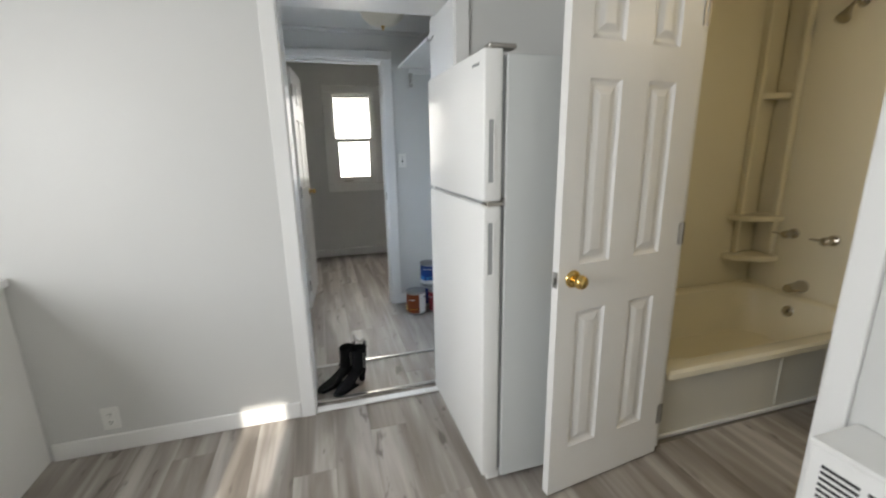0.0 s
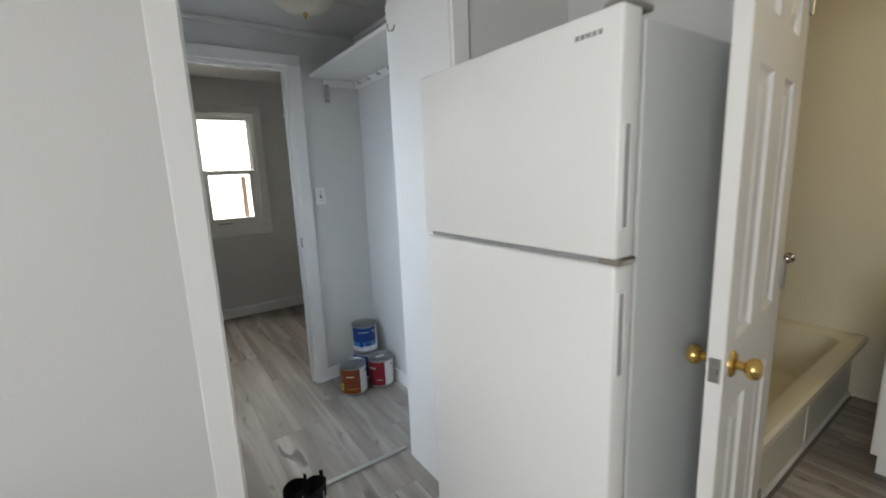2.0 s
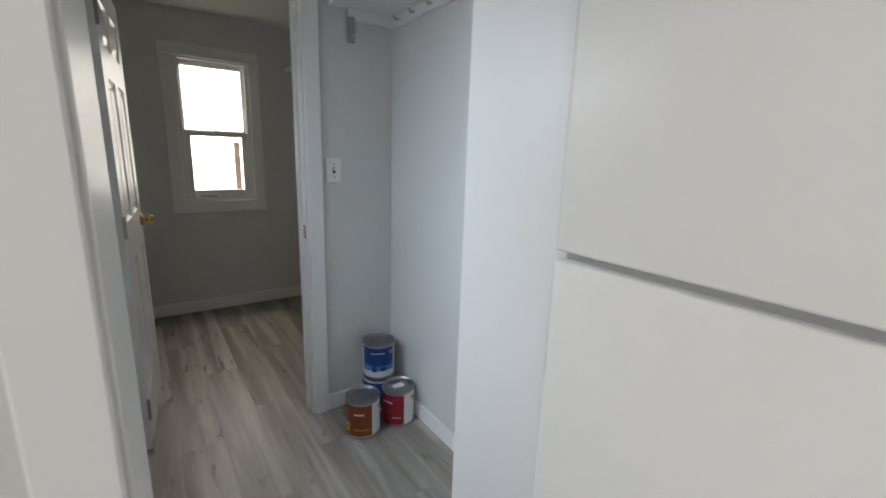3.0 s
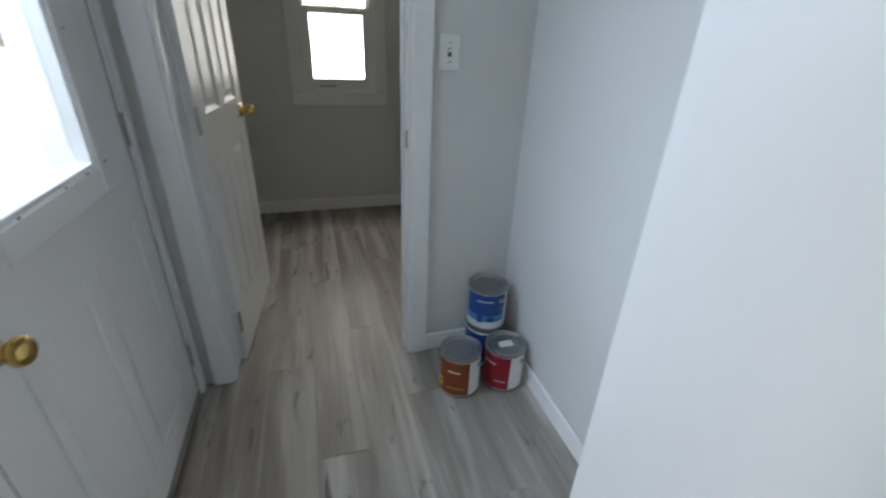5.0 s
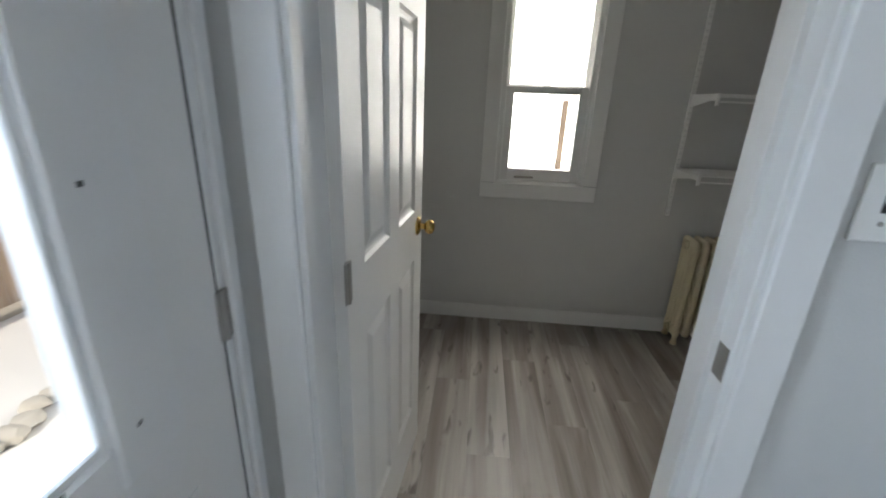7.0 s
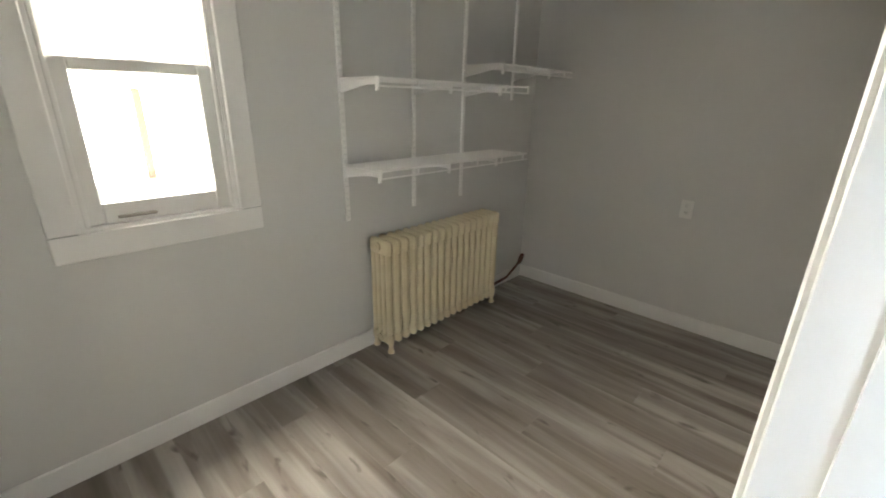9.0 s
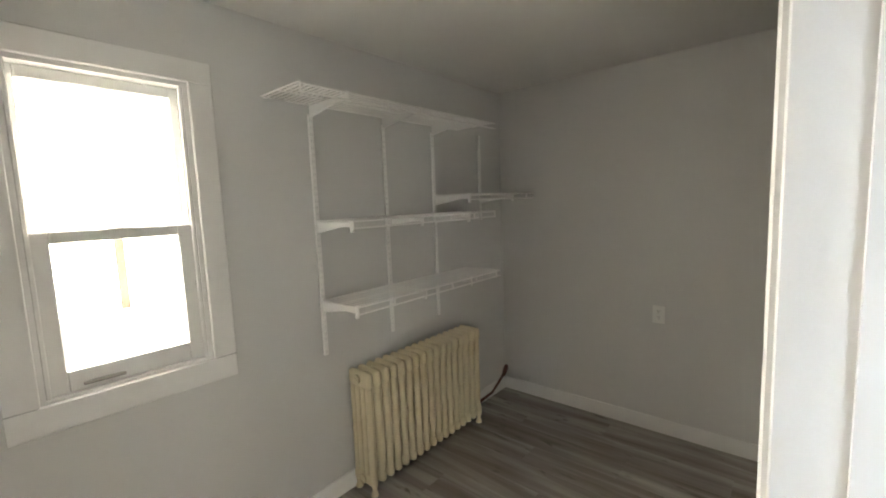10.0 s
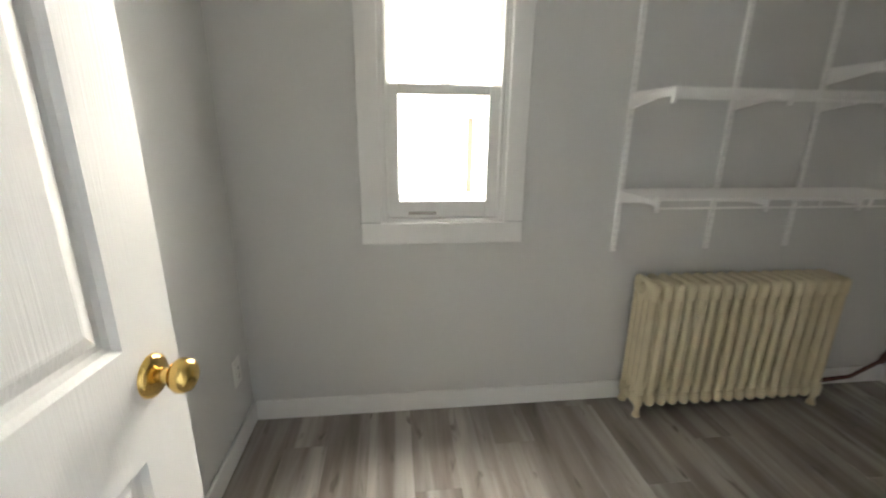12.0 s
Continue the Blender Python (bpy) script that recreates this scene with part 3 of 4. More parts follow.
for k in range(5):
    part("logo_bar", B(-0.0012, 0.001, 0.045 + 0.014 * k, 0.055 + 0.014 * k, 1.664, 1.674), GASKET, fg, "small dark badge bar")
for x, y in ((0.12, 0.05), (0.12, 0.66), (0.7, 0.05), (0.7, 0.66)):
    part("foot", lathe(bmesh.new(), [(0, 0), (0.02, 0), (0.02, 0.032), (0, 0.032)], pose(x, y, 0.0005), 12), GASKET, fg)
part("kick_grille", B(0.03, 0.086, 0.02, 0.69, 0.012, 0.052, bevel=0.003), FRIDGE, fg)

cb = thing("base_cabinet", pose(-1.42, 1.0, 0), "white base cabinet with a plain end panel against the wall", "cabinet")
part("body", B(0.0, 0.6, 0.0, 0.963, 0.002, 0.86, bevel=0.002), FRIDGE, cb)
part("door", B(0.03, 0.57, -0.019, -0.001, 0.11, 0.84, bevel=0.003), TRIM, cb)
wt = solid("worktop", B(-1.44, -0.795, 0.96, 1.963, 0.8615, 0.897, bevel=0.006, seg=2), TRIM, "pale laminate worktop on the white cabinet", "worktop", "thing")


def plate(name, m, label, kind):
    """A wall plate, local x across, z up, y out of the wall."""
    th = thing(name, m, label, "light switch" if kind == "switch" else "outlet")
    part("cover_plate", B(-0.036, 0.036, 0.0005, 0.007, -0.058, 0.058, bevel=0.003, seg=2), PLATE, th)
    if kind == "switch":
        part("toggle_slot", B(-0.006, 0.006, 0.0065, 0.0075, -0.014, 0.014), SLOT, th, "dark toggle slot")
        part("toggle", B(-0.0045, 0.0045, 0.007, 0.019, 0.0, 0.011, bevel=0.001), PLATE, th)
        for z in (0.03, -0.03):
            part("screw", lathe(bmesh.new(), [(0.004, 0), (0.004, 0.002), (0, 0.0025)], pose(0, 0.0068, z, -90), 8), DARKHW, th)
    else:
        for z in (0.02, -0.02):
            rc = part("socket", B(-0.017, 0.017, 0.0065, 0.009, z - 0.014, z + 0.014, bevel=0.002), PLATE, th)
            for x in (-0.006, 0.006):
                part("slot", B(x - 0.0014, x + 0.0014, 0.0088, 0.0095, z - 0.002, z + 0.007), SLOT, rc)
            part("slot", B(-0.002, 0.002, 0.0088, 0.0095, z - 0.01, z - 0.006), SLOT, rc)
    return th


plate("light_switch", pose(1.8, 0.40, 1.317, 0, 0, 90), "white toggle light switch beside the bathroom door", "switch")
plate("light_switch", pose(1.185, 3.46, 1.285, 0, 0, 180), "white toggle light switch beside the bedroom door", "switch")
plate("outlet", pose(-0.555, 1.965, 0.175, 0, 0, 180), "white double outlet low on the kitchen wall", "outlet")
plate("outlet", pose(3.44, 4.245, 0.79, 0, 0, 90), "white double outlet on the bedroom wall", "outlet")
plate("outlet", pose(0.07, 5.27, 0.343, 0, 0, -90), "white outlet low beside the bedroom corner", "outlet")

ht = thing("wall_heater", pose(1.799, 0.46, 0.0), "white metal wall heater with black louvre slots", "heater")
part("case", B(-0.17, -0.001, -0.62, 0.0, 0.02, 0.655, bevel=0.006, seg=2), FRIDGE, ht)
part("lid", B(-0.176, -0.001, -0.625, 0.005, 0.657, 0.672, bevel=0.004), FRIDGE, ht)
for c in range(6):
    for r in range(9):
        y1 = -0.03 - 0.095 * c
        part("louvre", B(-0.1712, -0.169, y1 - 0.08, y1, 0.47 + r * 0.017, 0.478 + r * 0.017), SLOT, ht, "black louvre slot")

# ---------------------------------------------------------------- bathroom things
tb = thing("bathtub", pose(1.925, 1.19, 0), "cream acrylic bathtub with a white apron", "bathtub")
bm = bmesh.new()
X, Y, H = 1.59, 0.905, 0.39


def rim_loop(bm, i, z, r, n=6):
    vs = []
    for cx, cy, a0 in ((X - i - r, Y - i - r, 0), (i + r, Y - i - r, 90), (i + r, i + r, 180), (X - i - r, i + r, 270)):
        for k in range(n + 1):
            a = radians(a0 + 90 * k / n)
            vs.append(bm.verts.new((cx + r * math.cos(a), cy + r * math.sin(a), z)))
    return vs


loops = [rim_loop(bm, *a) for a in ((0.0, H - 0.04, 0.012), (0.0, H - 0.012, 0.012), (0.012, H, 0.012), (0.075, H, 0.14), (0.09, H - 0.012, 0.15), (0.12, 0.18, 0.17), (0.16, 0.09, 0.17), (0.24, 0.07, 0.14))]
for a, b in zip(loops, loops[1:]):
    for i in range(len(a)):
        bm.faces.new((a[i], a[(i + 1) % len(a)], b[(i + 1) % len(a)], b[i]))
bm.faces.new(loops[-1])
part("basin", bm, TUB, tb, "cream glossy basin", True)
part("apron", B(0.002, X - 0.002, 0.055, 0.085, 0.002, H - 0.03), APRON, tb, "white apron panel")
part("apron_strip", B(0.78, 0.8, 0.049, 0.0555, 0.03, H - 0.045, bevel=0.002), APRON, tb)
part("apron_strip", B(0.002, X - 0.002, 0.043, 0.0555, 0.002, 0.022, bevel=0.002), TRIM, tb)
part("drain", lathe(bmesh.new(), [(0, 0.004), (0.026, 0.004), (0.03, 0)], pose(1.3, 0.45, 0.0705), 16), STEEL, tb, "metal drain")

WX = 3.519


def fixture(name, y, z, profile, label, mat=CHROME):
    th = thing(name, pose(WX, y, z, 0, -90, 0), label, name.split("_")[-1])
    part("body", lathe(bmesh.new(), profile, None, 20), mat, th, "", True)
    return th


for y in (1.828, 1.595):
    f = fixture("tub_tap", y, 0.788, [(0.034, 0), (0.033, 0.012), (0.02, 0.018), (0.017, 0.05), (0.026, 0.054), (0.026, 0.085), (0.02, 0.09), (0, 0.092)], "chrome bath tap handle on the cream wall")
    part("lever", tube(bmesh.new(), [(0, 0, 0.07), (0.0, 0.04, 0.074), (0.0, 0.085, 0.078)], [0.008, 0.007, 0.006]), CHROME, f)
f = fixture("tub_spout", 1.718, 0.45, [(0.04, 0), (0.042, 0.015), (0.036, 0.03), (0.03, 0.11), (0.027, 0.14), (0, 0.142)], "dull chrome bath spout on the wall")
f = thing("overflow_plate", pose(3.42, 1.71, 0.29, 0, -80, 0), "dull chrome overflow plate on the tub end", "overflow")
part("plate", lathe(bmesh.new(), [(0.04, 0), (0.04, 0.006), (0.034, 0.011), (0, 0.013)], None, 20), CHROME, f, "", True)
part("lever", B(-0.012, 0.012, -0.006, 0.006, 0.012, 0.03, bevel=0.003), CHROME, f)
sh = thing("shower_head", pose(WX, 1.685, 2.155), "dull chrome shower head on a bent arm", "shower head")
part("flange", lathe(bmesh.new(), [(0.032, 0), (0.028, 0.01), (0, 0.014)], pose(0, 0, 0, 0, -90, 0), 20), CHROME, sh, "", True)
part("arm", tube(bmesh.new(), [(0, 0, 0), (-0.05, 0, 0.0), (-0.09, 0, -0.02), (-0.12, 0, -0.055)], 0.01, 10), CHROME, sh, "", True)
part("head", lathe(bmesh.new(), [(0, -0.01), (0.016, -0.01), (0.02, 0.01), (0.034, 0.045), (0.036, 0.06), (0, 0.062)], pose(-0.12, 0, -0.055, 0, 215, 0), 20), CHROME, sh, "dark chrome spray head", True)
cd = thing("corner_caddy", pose(3.519, 2.099, 0), "cream moulded corner shelf tower of the tub surround", "shelf")
for x0, x1, y0 in ((-0.205, -0.165, -0.045), (-0.165, -0.03, -0.012)):
    part("back_panel", B(x0, x1, y0, -0.001, 0.62, 2.33, bevel=0.006, seg=2), TUB, cd)
part("side_panel", B(-0.045, -0.001, -0.17, -0.135, 0.62, 2.33, bevel=0.01, seg=2), TUB, cd)
part("side_panel", B(-0.012, -0.001, -0.135, -0.012, 0.62, 2.33), TUB, cd)
part("top_cap", B(-0.205, -0.001, -0.17, -0.001, 2.331, 2.36, bevel=0.01, seg=2), TUB, cd)
for z, r in ((0.615, 0.25), (0.895, 0.24), (1.70, 0.155)):
    bm = bmesh.new()
    top = [bm.verts.new((-0.001, -0.001, z))] + [bm.verts.new((-r * 1.15 * math.cos(a), -r * 0.8 * math.sin(a), z)) for a in (radians(9 * k) for k in range(11))]
    low = [bm.verts.new(v.co * 1.0 - Vector((0, 0, 0.035))) for v in top]
    bm.faces.new(top)
    bm.faces.new(low[::-1])
    for i in range(len(top)):
        j = (i + 1) % len(top)
        bm.faces.new((top[i], top[j], low[j], low[i]))
    part("corner_shelf", bm, TUB, cd, "", True)
vn = thing("vanity_cabinet", pose(2.72, 0.40, 0), "white vanity cabinet with a pale top", "cabinet")
part("body", B(0.0, 0.75, 0.0, 0.62, 0.1, 0.79, bevel=0.002), TRIM, vn)
part("plinth", B(0.03, 0.74, 0.03, 0.6, 0.002, 0.1), TRIM, vn)
part("door", B(-0.019, -0.001, 0.01, 0.61, 0.12, 0.6, bevel=0.003), TRIM, vn, "white shaker door")
for a in ((0.01, 0.07, 0.12, 0.6), (0.55, 0.61, 0.12, 0.6), (0.07, 0.55, 0.12, 0.18), (0.07, 0.55, 0.54, 0.6)):
    part("door_rail", B(-0.026, -0.0195, *a), TRIM, vn)
part("drawer_front", B(-0.019, -0.001, 0.01, 0.61, 0.615, 0.78, bevel=0.003), TRIM, vn)
part("top", B(-0.03, 0.76, -0.01, 0.635, 0.791, 0.83, bevel=0.008, seg=2), TUB, vn, "cream moulded basin top")
bl = thing("ceiling_light", pose(2.75, 0.3, 2.469), "small bathroom ceiling light with a bare warm bulb", "ceiling light")
part("base", lathe(bmesh.new(), [(0.06, 0), (0.06, -0.03), (0.02, -0.05), (0.02, -0.1), (0, -0.1)], None, 20), BRASS, bl, "", True)

# ---------------------------------------------------------------- hall things
hl = thing("ceiling_light", pose(0.965, 2.80, 2.2895), "brass flush ceiling light with a frosted glass bowl, switched off", "ceiling light")
part("pan", lathe(bmesh.new(), [(0.0, 0), (0.15, 0), (0.155, -0.012), (0.14, -0.026), (0, -0.026)], None, 36), BRASS, hl, "brass pan", True)
part("bowl", lathe(bmesh.new(), [(0.142, -0.026), (0.146, -0.045), (0.13, -0.085), (0.09, -0.118), (0.04, -0.131), (0, -0.133)], None, 36), BOWL, hl, "frosted glass bowl", True)
part("finial", lathe(bmesh.new(), [(0.012, -0.131), (0.014, -0.138), (0.006, -0.146), (0.007, -0.154), (0, -0.158)], None, 14), BRASS, hl, "brass finial", True)

cl = thing("closet_shelf", pose(1.18, 2.402, 2.02), "white painted closet shelf over a recess", "shelf")
part("board", B(0.0, 0.324, 0.0, 1.056, 0.0, 0.02, bevel=0.002), TRIM, cl)
part("cleat", B(0.305, 0.324, 0.002, 1.054, -0.045, -0.001, bevel=0.002), TRIM, cl)
part("cleat", B(0.09, 0.304, 1.037, 1.056, -0.045, -0.001, bevel=0.002), TRIM, cl)
bk = part("rod_bracket", B(0.08, 0.11, 1.018, 1.0365, -0.15, -0.04, bevel=0.002), DARKHW, cl, "grey metal rod bracket")
part("bracket_hook", tube(bmesh.new(), [(0.095, 1.024, -0.12), (0.095, 0.98, -0.125), (0.095, 0.965, -0.1), (0.095, 0.97, -0.08)], 0.006), STEEL, bk)
for k in range(7):
    part("peg", tube(bmesh.new(), [(0.306, 0.12 + 0.14 * k, -0.022), (0.285, 0.12 + 0.14 * k, -0.027), (0.28, 0.12 + 0.14 * k, -0.012)], 0.005), DARKHW, cl, "dark coat peg")
hk = thing("coat_hook", pose(1.1695, 2.33, 1.985), "small metal hook on the white jamb", "hook")
part("hook_wire", tube(bmesh.new(), [(0, 0, 0.02), (-0.012, 0, -0.005), (-0.032, 0, -0.01), (-0.036, 0, 0.018)], 0.003), DARKHW, hk)


def label_band(r, z0, z1, a0, a1, n=20):
    bm = bmesh.new()
    rows = []
    for z in (z0, z1):
        rows.append([bm.verts.new((r * math.cos(a), r * math.sin(a), z)) for a in (radians(a0 + (a1 - a0) * i / n) for i in range(n + 1))])
    for i in range(n):
        bm.faces.new((rows[0][i], rows[0][i + 1], rows[1][i + 1], rows[1][i]))
    return bm


def paint_can(x, y, z, turn, base_mat, bands, label, bail):
    """A gallon can; bands: (z0, z1, from, to, material, name) round the wrap; angles in local degrees."""
    th = thing("paint_can", pose(x, y, z, 0, 0, turn), label, "paint can", "paint cans in the closet corner")
    R, H = 0.083, 0.192
    part("can_body", lathe(bmesh.new(), [(0, 0.003), (R - 0.004, 0.003), (R, 0.0), (R + 0.002, 0.004), (R, 0.009), (R, H - 0.012), (R + 0.003, H - 0.006), (R + 0.003, H), (R - 0.002, H + 0.001), (R - 0.006, H - 0.004), (R - 0.012, H - 0.004)], None, 40), TIN, th, "", True)
    part("lid", lathe(bmesh.new(), [(R - 0.012, H - 0.004), (R - 0.013, H + 0.001), (R - 0.018, H + 0.001), (R - 0.021, H - 0.006), (0, H - 0.006)], None, 40), TIN, th, "dull tinplate lid", True)
    wrap = part("wrap", label_band(R + 0.0008, 0.011, H - 0.014, 0, 360, 48), base_mat, th, "printed paper wrap", True)
    for k, (z0, z1, a0, a1, mt, nm) in enumerate(bands):
        part(nm, label_band(R + 0.0014 + 0.0004 * k, z0, z1, a0, a1), mt, wrap, "", True)
    for s in (1, -1):
        part("ear", lathe(bmesh.new(), [(0.012, 0), (0.011, 0.004), (0, 0.006)], pose(0, s * R, H - 0.045, -90 * s, 0, 0), 12), TIN, th)
    pts = []
    for k in range(13):
        a = radians(180 * k / 12)
        pts.append(((R + 0.012) * math.sin(a) * math.cos(radians(bail)), (R + 0.007) * math.cos(a), H - 0.045 - (R + 0.012) * math.sin(a) * math.sin(radians(bail))))
    part("bail", tube(bmesh.new(), pts, 0.0016, 6), STEEL, th, "wire handle")
    return th


ringb = [(0.072, 0.176, 155, 285, LBLUE, "blue_panel"), (0.045, 0.075, 155, 285, LSKY, "sky_panel"), (0.143, 0.148, 195, 245, LWHITE, "text_bar"), (0.04, 0.075, 200, 216, LBLUE, "picture"), (0.045, 0.07, 230, 250, LBLUE, "picture")]
paint_can(1.375, 3.355, 0.2, 20, LWHITE, ringb, "blue and white paint can stacked on another can", 30)
paint_can(1.374, 3.356, 0.005, 60, LWHITE, [(0.02, 0.17, 100, 220, LBLUE, "dark_panel")], "dark labelled paint can under the blue one", 60)
paint_can(1.402, 3.185, 0.005, 30, LWHITE, [(0.012, 0.176, 110, 232, LRED, "red_panel"), (0.13, 0.137, 150, 190, LWHITE, "text_bar"), (0.05, 0.053, 190, 222, LWHITE, "text_bar")], "red and white paint can on the floor", 60)
cn = paint_can(1.208, 3.2, 0.005, 45, LWHITE, [(0.012, 0.176, 100, 232, LORANGE, "orange_panel"), (0.125, 0.132, 170, 205, LWHITE, "text_bar"), (0.03, 0.075, 128, 152, LYELLOW, "flower"), (0.045, 0.06, 136, 145, SLOT, "flower_heart"), (0.045, 0.048, 170, 222, LYELLOW, "text_bar")], "orange-brown paint can on the floor", 60)
nt = solid("paper_note", B(1.37, 1.43, 3.165, 3.20, 0.1935, 0.1945), PLATE, "small white sticker on the red can's lid", "sticker", "thing")


def boot(m, label):
    """A heeled ankle boot, toe towards local -y, sole at z 0."""
    th = thing("ankle_boot", m, label, "boot", "pair of boots")
    bm = bmesh.new()
    rings = []
    stations = ((-0.135, 0.014, 0.010, 0.012, 0.004), (-0.12, 0.024, 0.020, 0.024, 0.008), (-0.085, 0.036, 0.027, 0.034, 0.01), (-0.04, 0.041, 0.036, 0.048, 0.014), (0.0, 0.037, 0.056, 0.075, 0.028), (0.035, 0.034, 0.09, 0.108, 0.046))
    for y, w, zc, zt, zb in stations:
        c, hh = (zt + zb) / 2, (zt - zb) / 2 + 0.006
        rings.append([bm.verts.new((w * math.cos(a), y - 0.5 * (c - 0.02) * 0.0 + 0.0 * zc, c + hh * math.sin(a))) for a in (2 * math.pi * k / 16 for k in range(16))])
    for yc, z, w, d in ((0.06, 0.115, 0.034, 0.05), (0.068, 0.15, 0.035, 0.047), (0.072, 0.185, 0.038, 0.05), (0.074, 0.215, 0.04, 0.053)):
        rings.append([bm.verts.new((w * math.cos(a), yc - d * math.sin(a), z + 0.014 * abs(math.cos(a)) * (z > 0.2) - (0.05 * (1 - math.sin(a)) / 2 if z < 0.12 else 0))) for a in (2 * math.pi * k / 16 for k in range(16))])
    for a, b in zip(rings, rings[1:]):
        for i in range(16):
            bm.faces.new((a[i], a[(i + 1) % 16], b[(i + 1) % 16], b[i]))
    bm.faces.new(rings[0])
    inner = [bm.verts.new(v.co + Vector((-v.co.x * 0.15, 0, -0.07))) for v in rings[-1]]
    for i in range(16):
        bm.faces.new((rings[-1][i], rings[-1][(i + 1) % 16], inner[(i + 1) % 16], inner[i]))
    bm.faces.new(inner)
    part("upper", bm, SUEDE, th, "", True)
    part("sole", B(-0.034, 0.034, -0.125, 0.03, 0.0, 0.009, bevel=0.004), SUEDE, th)
    part("heel", lathe(bmesh.new(), [(0, 0), (0.017, 0), (0.02, 0.03), (0.03, 0.075), (0, 0.08)], pose(0, 0.085, 0.0005), 14), SUEDE, th, "", True)
    part("zip", B(0.0375, 0.0395, 0.068, 0.072, 0.1, 0.2), STEEL, th, "thin metal zip")
    part("pull_tab", B(-0.008, 0.008, 0.12, 0.126, 0.2, 0.245, bevel=0.002), SUEDE, th)
    return th


boot(pose(0.50, 2.215, 0.005, 0, 0, -64), "black suede heeled ankle boot in the passage")
boot(pose(0.575, 2.17, 0.005, 0, 0, -50), "black suede heeled ankle boot in the passage")

# ---------------------------------------------------------------- bedroom things
rd = thing("radiator", pose(1.865, 5.32, 0), "old cream-painted cast-iron column radiator under the shelves", "radiator")
NS, PITCH = 17, 0.0595
bm = bmesh.new()
for k in range(4):
    y = -0.062 + 0.0413 * k
    lathe(bm, [(0.012, 0.06), (0.0172, 0.1), (0.0172, 0.6), (0.012, 0.65)], pose(0, y, 0), 10)
for v in bm.verts:
    v.co.x *= 1.2
box(bm, -0.0215, 0.0215, -0.086, 0.086, 0.595, 0.685, bevel=0.022, seg=4)
box(bm, -0.0215, 0.0215, -0.086, 0.086, 0.05, 0.125, bevel=0.022, seg=4)
for zc in (0.645, 0.085):
    lathe(bm, [(0.026, -0.031), (0.026, 0.031)], pose(0, 0, zc, 0, 90, 0), 12)
sec_mesh = mesh_of("section", bm, IRON, True)
for i in range(NS):
    ob = new("section", sec_mesh)
    ob.parent = rd
    ob.matrix_basis = pose(0.025 + PITCH * i, 0, 0)
for i in (0, NS - 1):
    for y in (-0.065, 0.065):
        part("foot", lathe(bmesh.new(), [(0, 0.0005), (0.021, 0.0005), (0.019, 0.012), (0.013, 0.03), (0.018, 0.07), (0, 0.07)], pose(0.025 + PITCH * i, y, 0), 12), IRON, rd, "", True)
part("end_plug", lathe(bmesh.new(), [(0.022, 0), (0.022, 0.008), (0.012, 0.009), (0.011, 0.015), (0, 0.015)], pose(-0.0, -0.0, 0.645, 0, -90, 0), 14), IRON, rd, "painted end plug")
part("valve", tube(bmesh.new(), [(PITCH * NS - 0.01, 0, 0.085), (PITCH * NS + 0.05, 0, 0.085), (PITCH * NS + 0.065, 0, 0.05), (PITCH * NS + 0.065, 0, 0.0)], [0.018, 0.02, 0.018, 0.016], 10), IRON, rd, "painted valve elbow", True)
pp = thing("pipe_wrench", pose(0, 0, 0), "dark rusty iron bar leaning in the corner by the radiator", "iron bar")
part("shaft", tube(bmesh.new(), [(2.93, 5.32, 0.085), (3.13, 5.33, 0.09), (3.33, 5.36, 0.15)], [0.012, 0.009, 0.01], 8), RUST, pp, "", True)
part("head", tube(bmesh.new(), [(3.33, 5.355, 0.15), (3.38, 5.37, 0.178), (3.415, 5.38, 0.196)], [0.015, 0.021, 0.017], 8), RUST, pp, "dark red-brown grip", True)


def wire_shelf(name, m, length, depth, label, lip=True):
    """A ventilated shelf, local x along the wall, -y into the room."""
    th = thing(name, m, label, "wire shelf", "wire shelves over the radiator")
    bm = bmesh.new()
    for y in (-0.012, -depth * 0.5, -depth):
        tube(bm, [(0, y, -0.004), (length, y, -0.004)], 0.004, 6)
    part("long_rod", bm, WIRE, th)
    n = int(length / 0.0254)
    bm = bmesh.new()
    for k in range(n + 1):
        x = length * k / n
        tube(bm, [(x, -0.004, 0), (x, -depth, 0)], 0.003, 5)
    cross = part("wire_grid", bm, WIRE, th)
    cross["kind"] = "stuff"
    if lip:
        part("front_rod", tube(bmesh.new(), [(0, -depth - 0.003, -0.036), (length, -depth - 0.003, -0.036)], 0.0048, 6), WIRE, th)
        for k in range(int(length / 0.23) + 1):
            part("rod_hanger", B(0.23 * k, 0.23 * k + 0.008, -depth - 0.008, -depth + 0.002, -0.042, 0.003, bevel=0.002), WIRE, th, "white rod hanger")
    return th


def standard(x, z0, z1):
    th = thing("shelf_standard", pose(x, 5.409, 0), "white slotted metal shelf standard on the grey wall", "shelf standard", "shelf standards")
    part("rail", B(-0.0125, 0.0125, -0.014, -0.0005, z0, z1, bevel=0.002), WIRE, th)
    bm = bmesh.new()
    for k in range(int((z1 - z0) / 0.032)):
        for s in (-0.005, 0.005):
            z = z0 + 0.012 + 0.032 * k
            box(bm, s - 0.0015, s + 0.0015, -0.0144, -0.0135, z, z + 0.014)
    sl = part("slot_strip", bm, SLOTGREY, th, "rows of dark slots")
    sl["kind"] = "stuff"
    return th


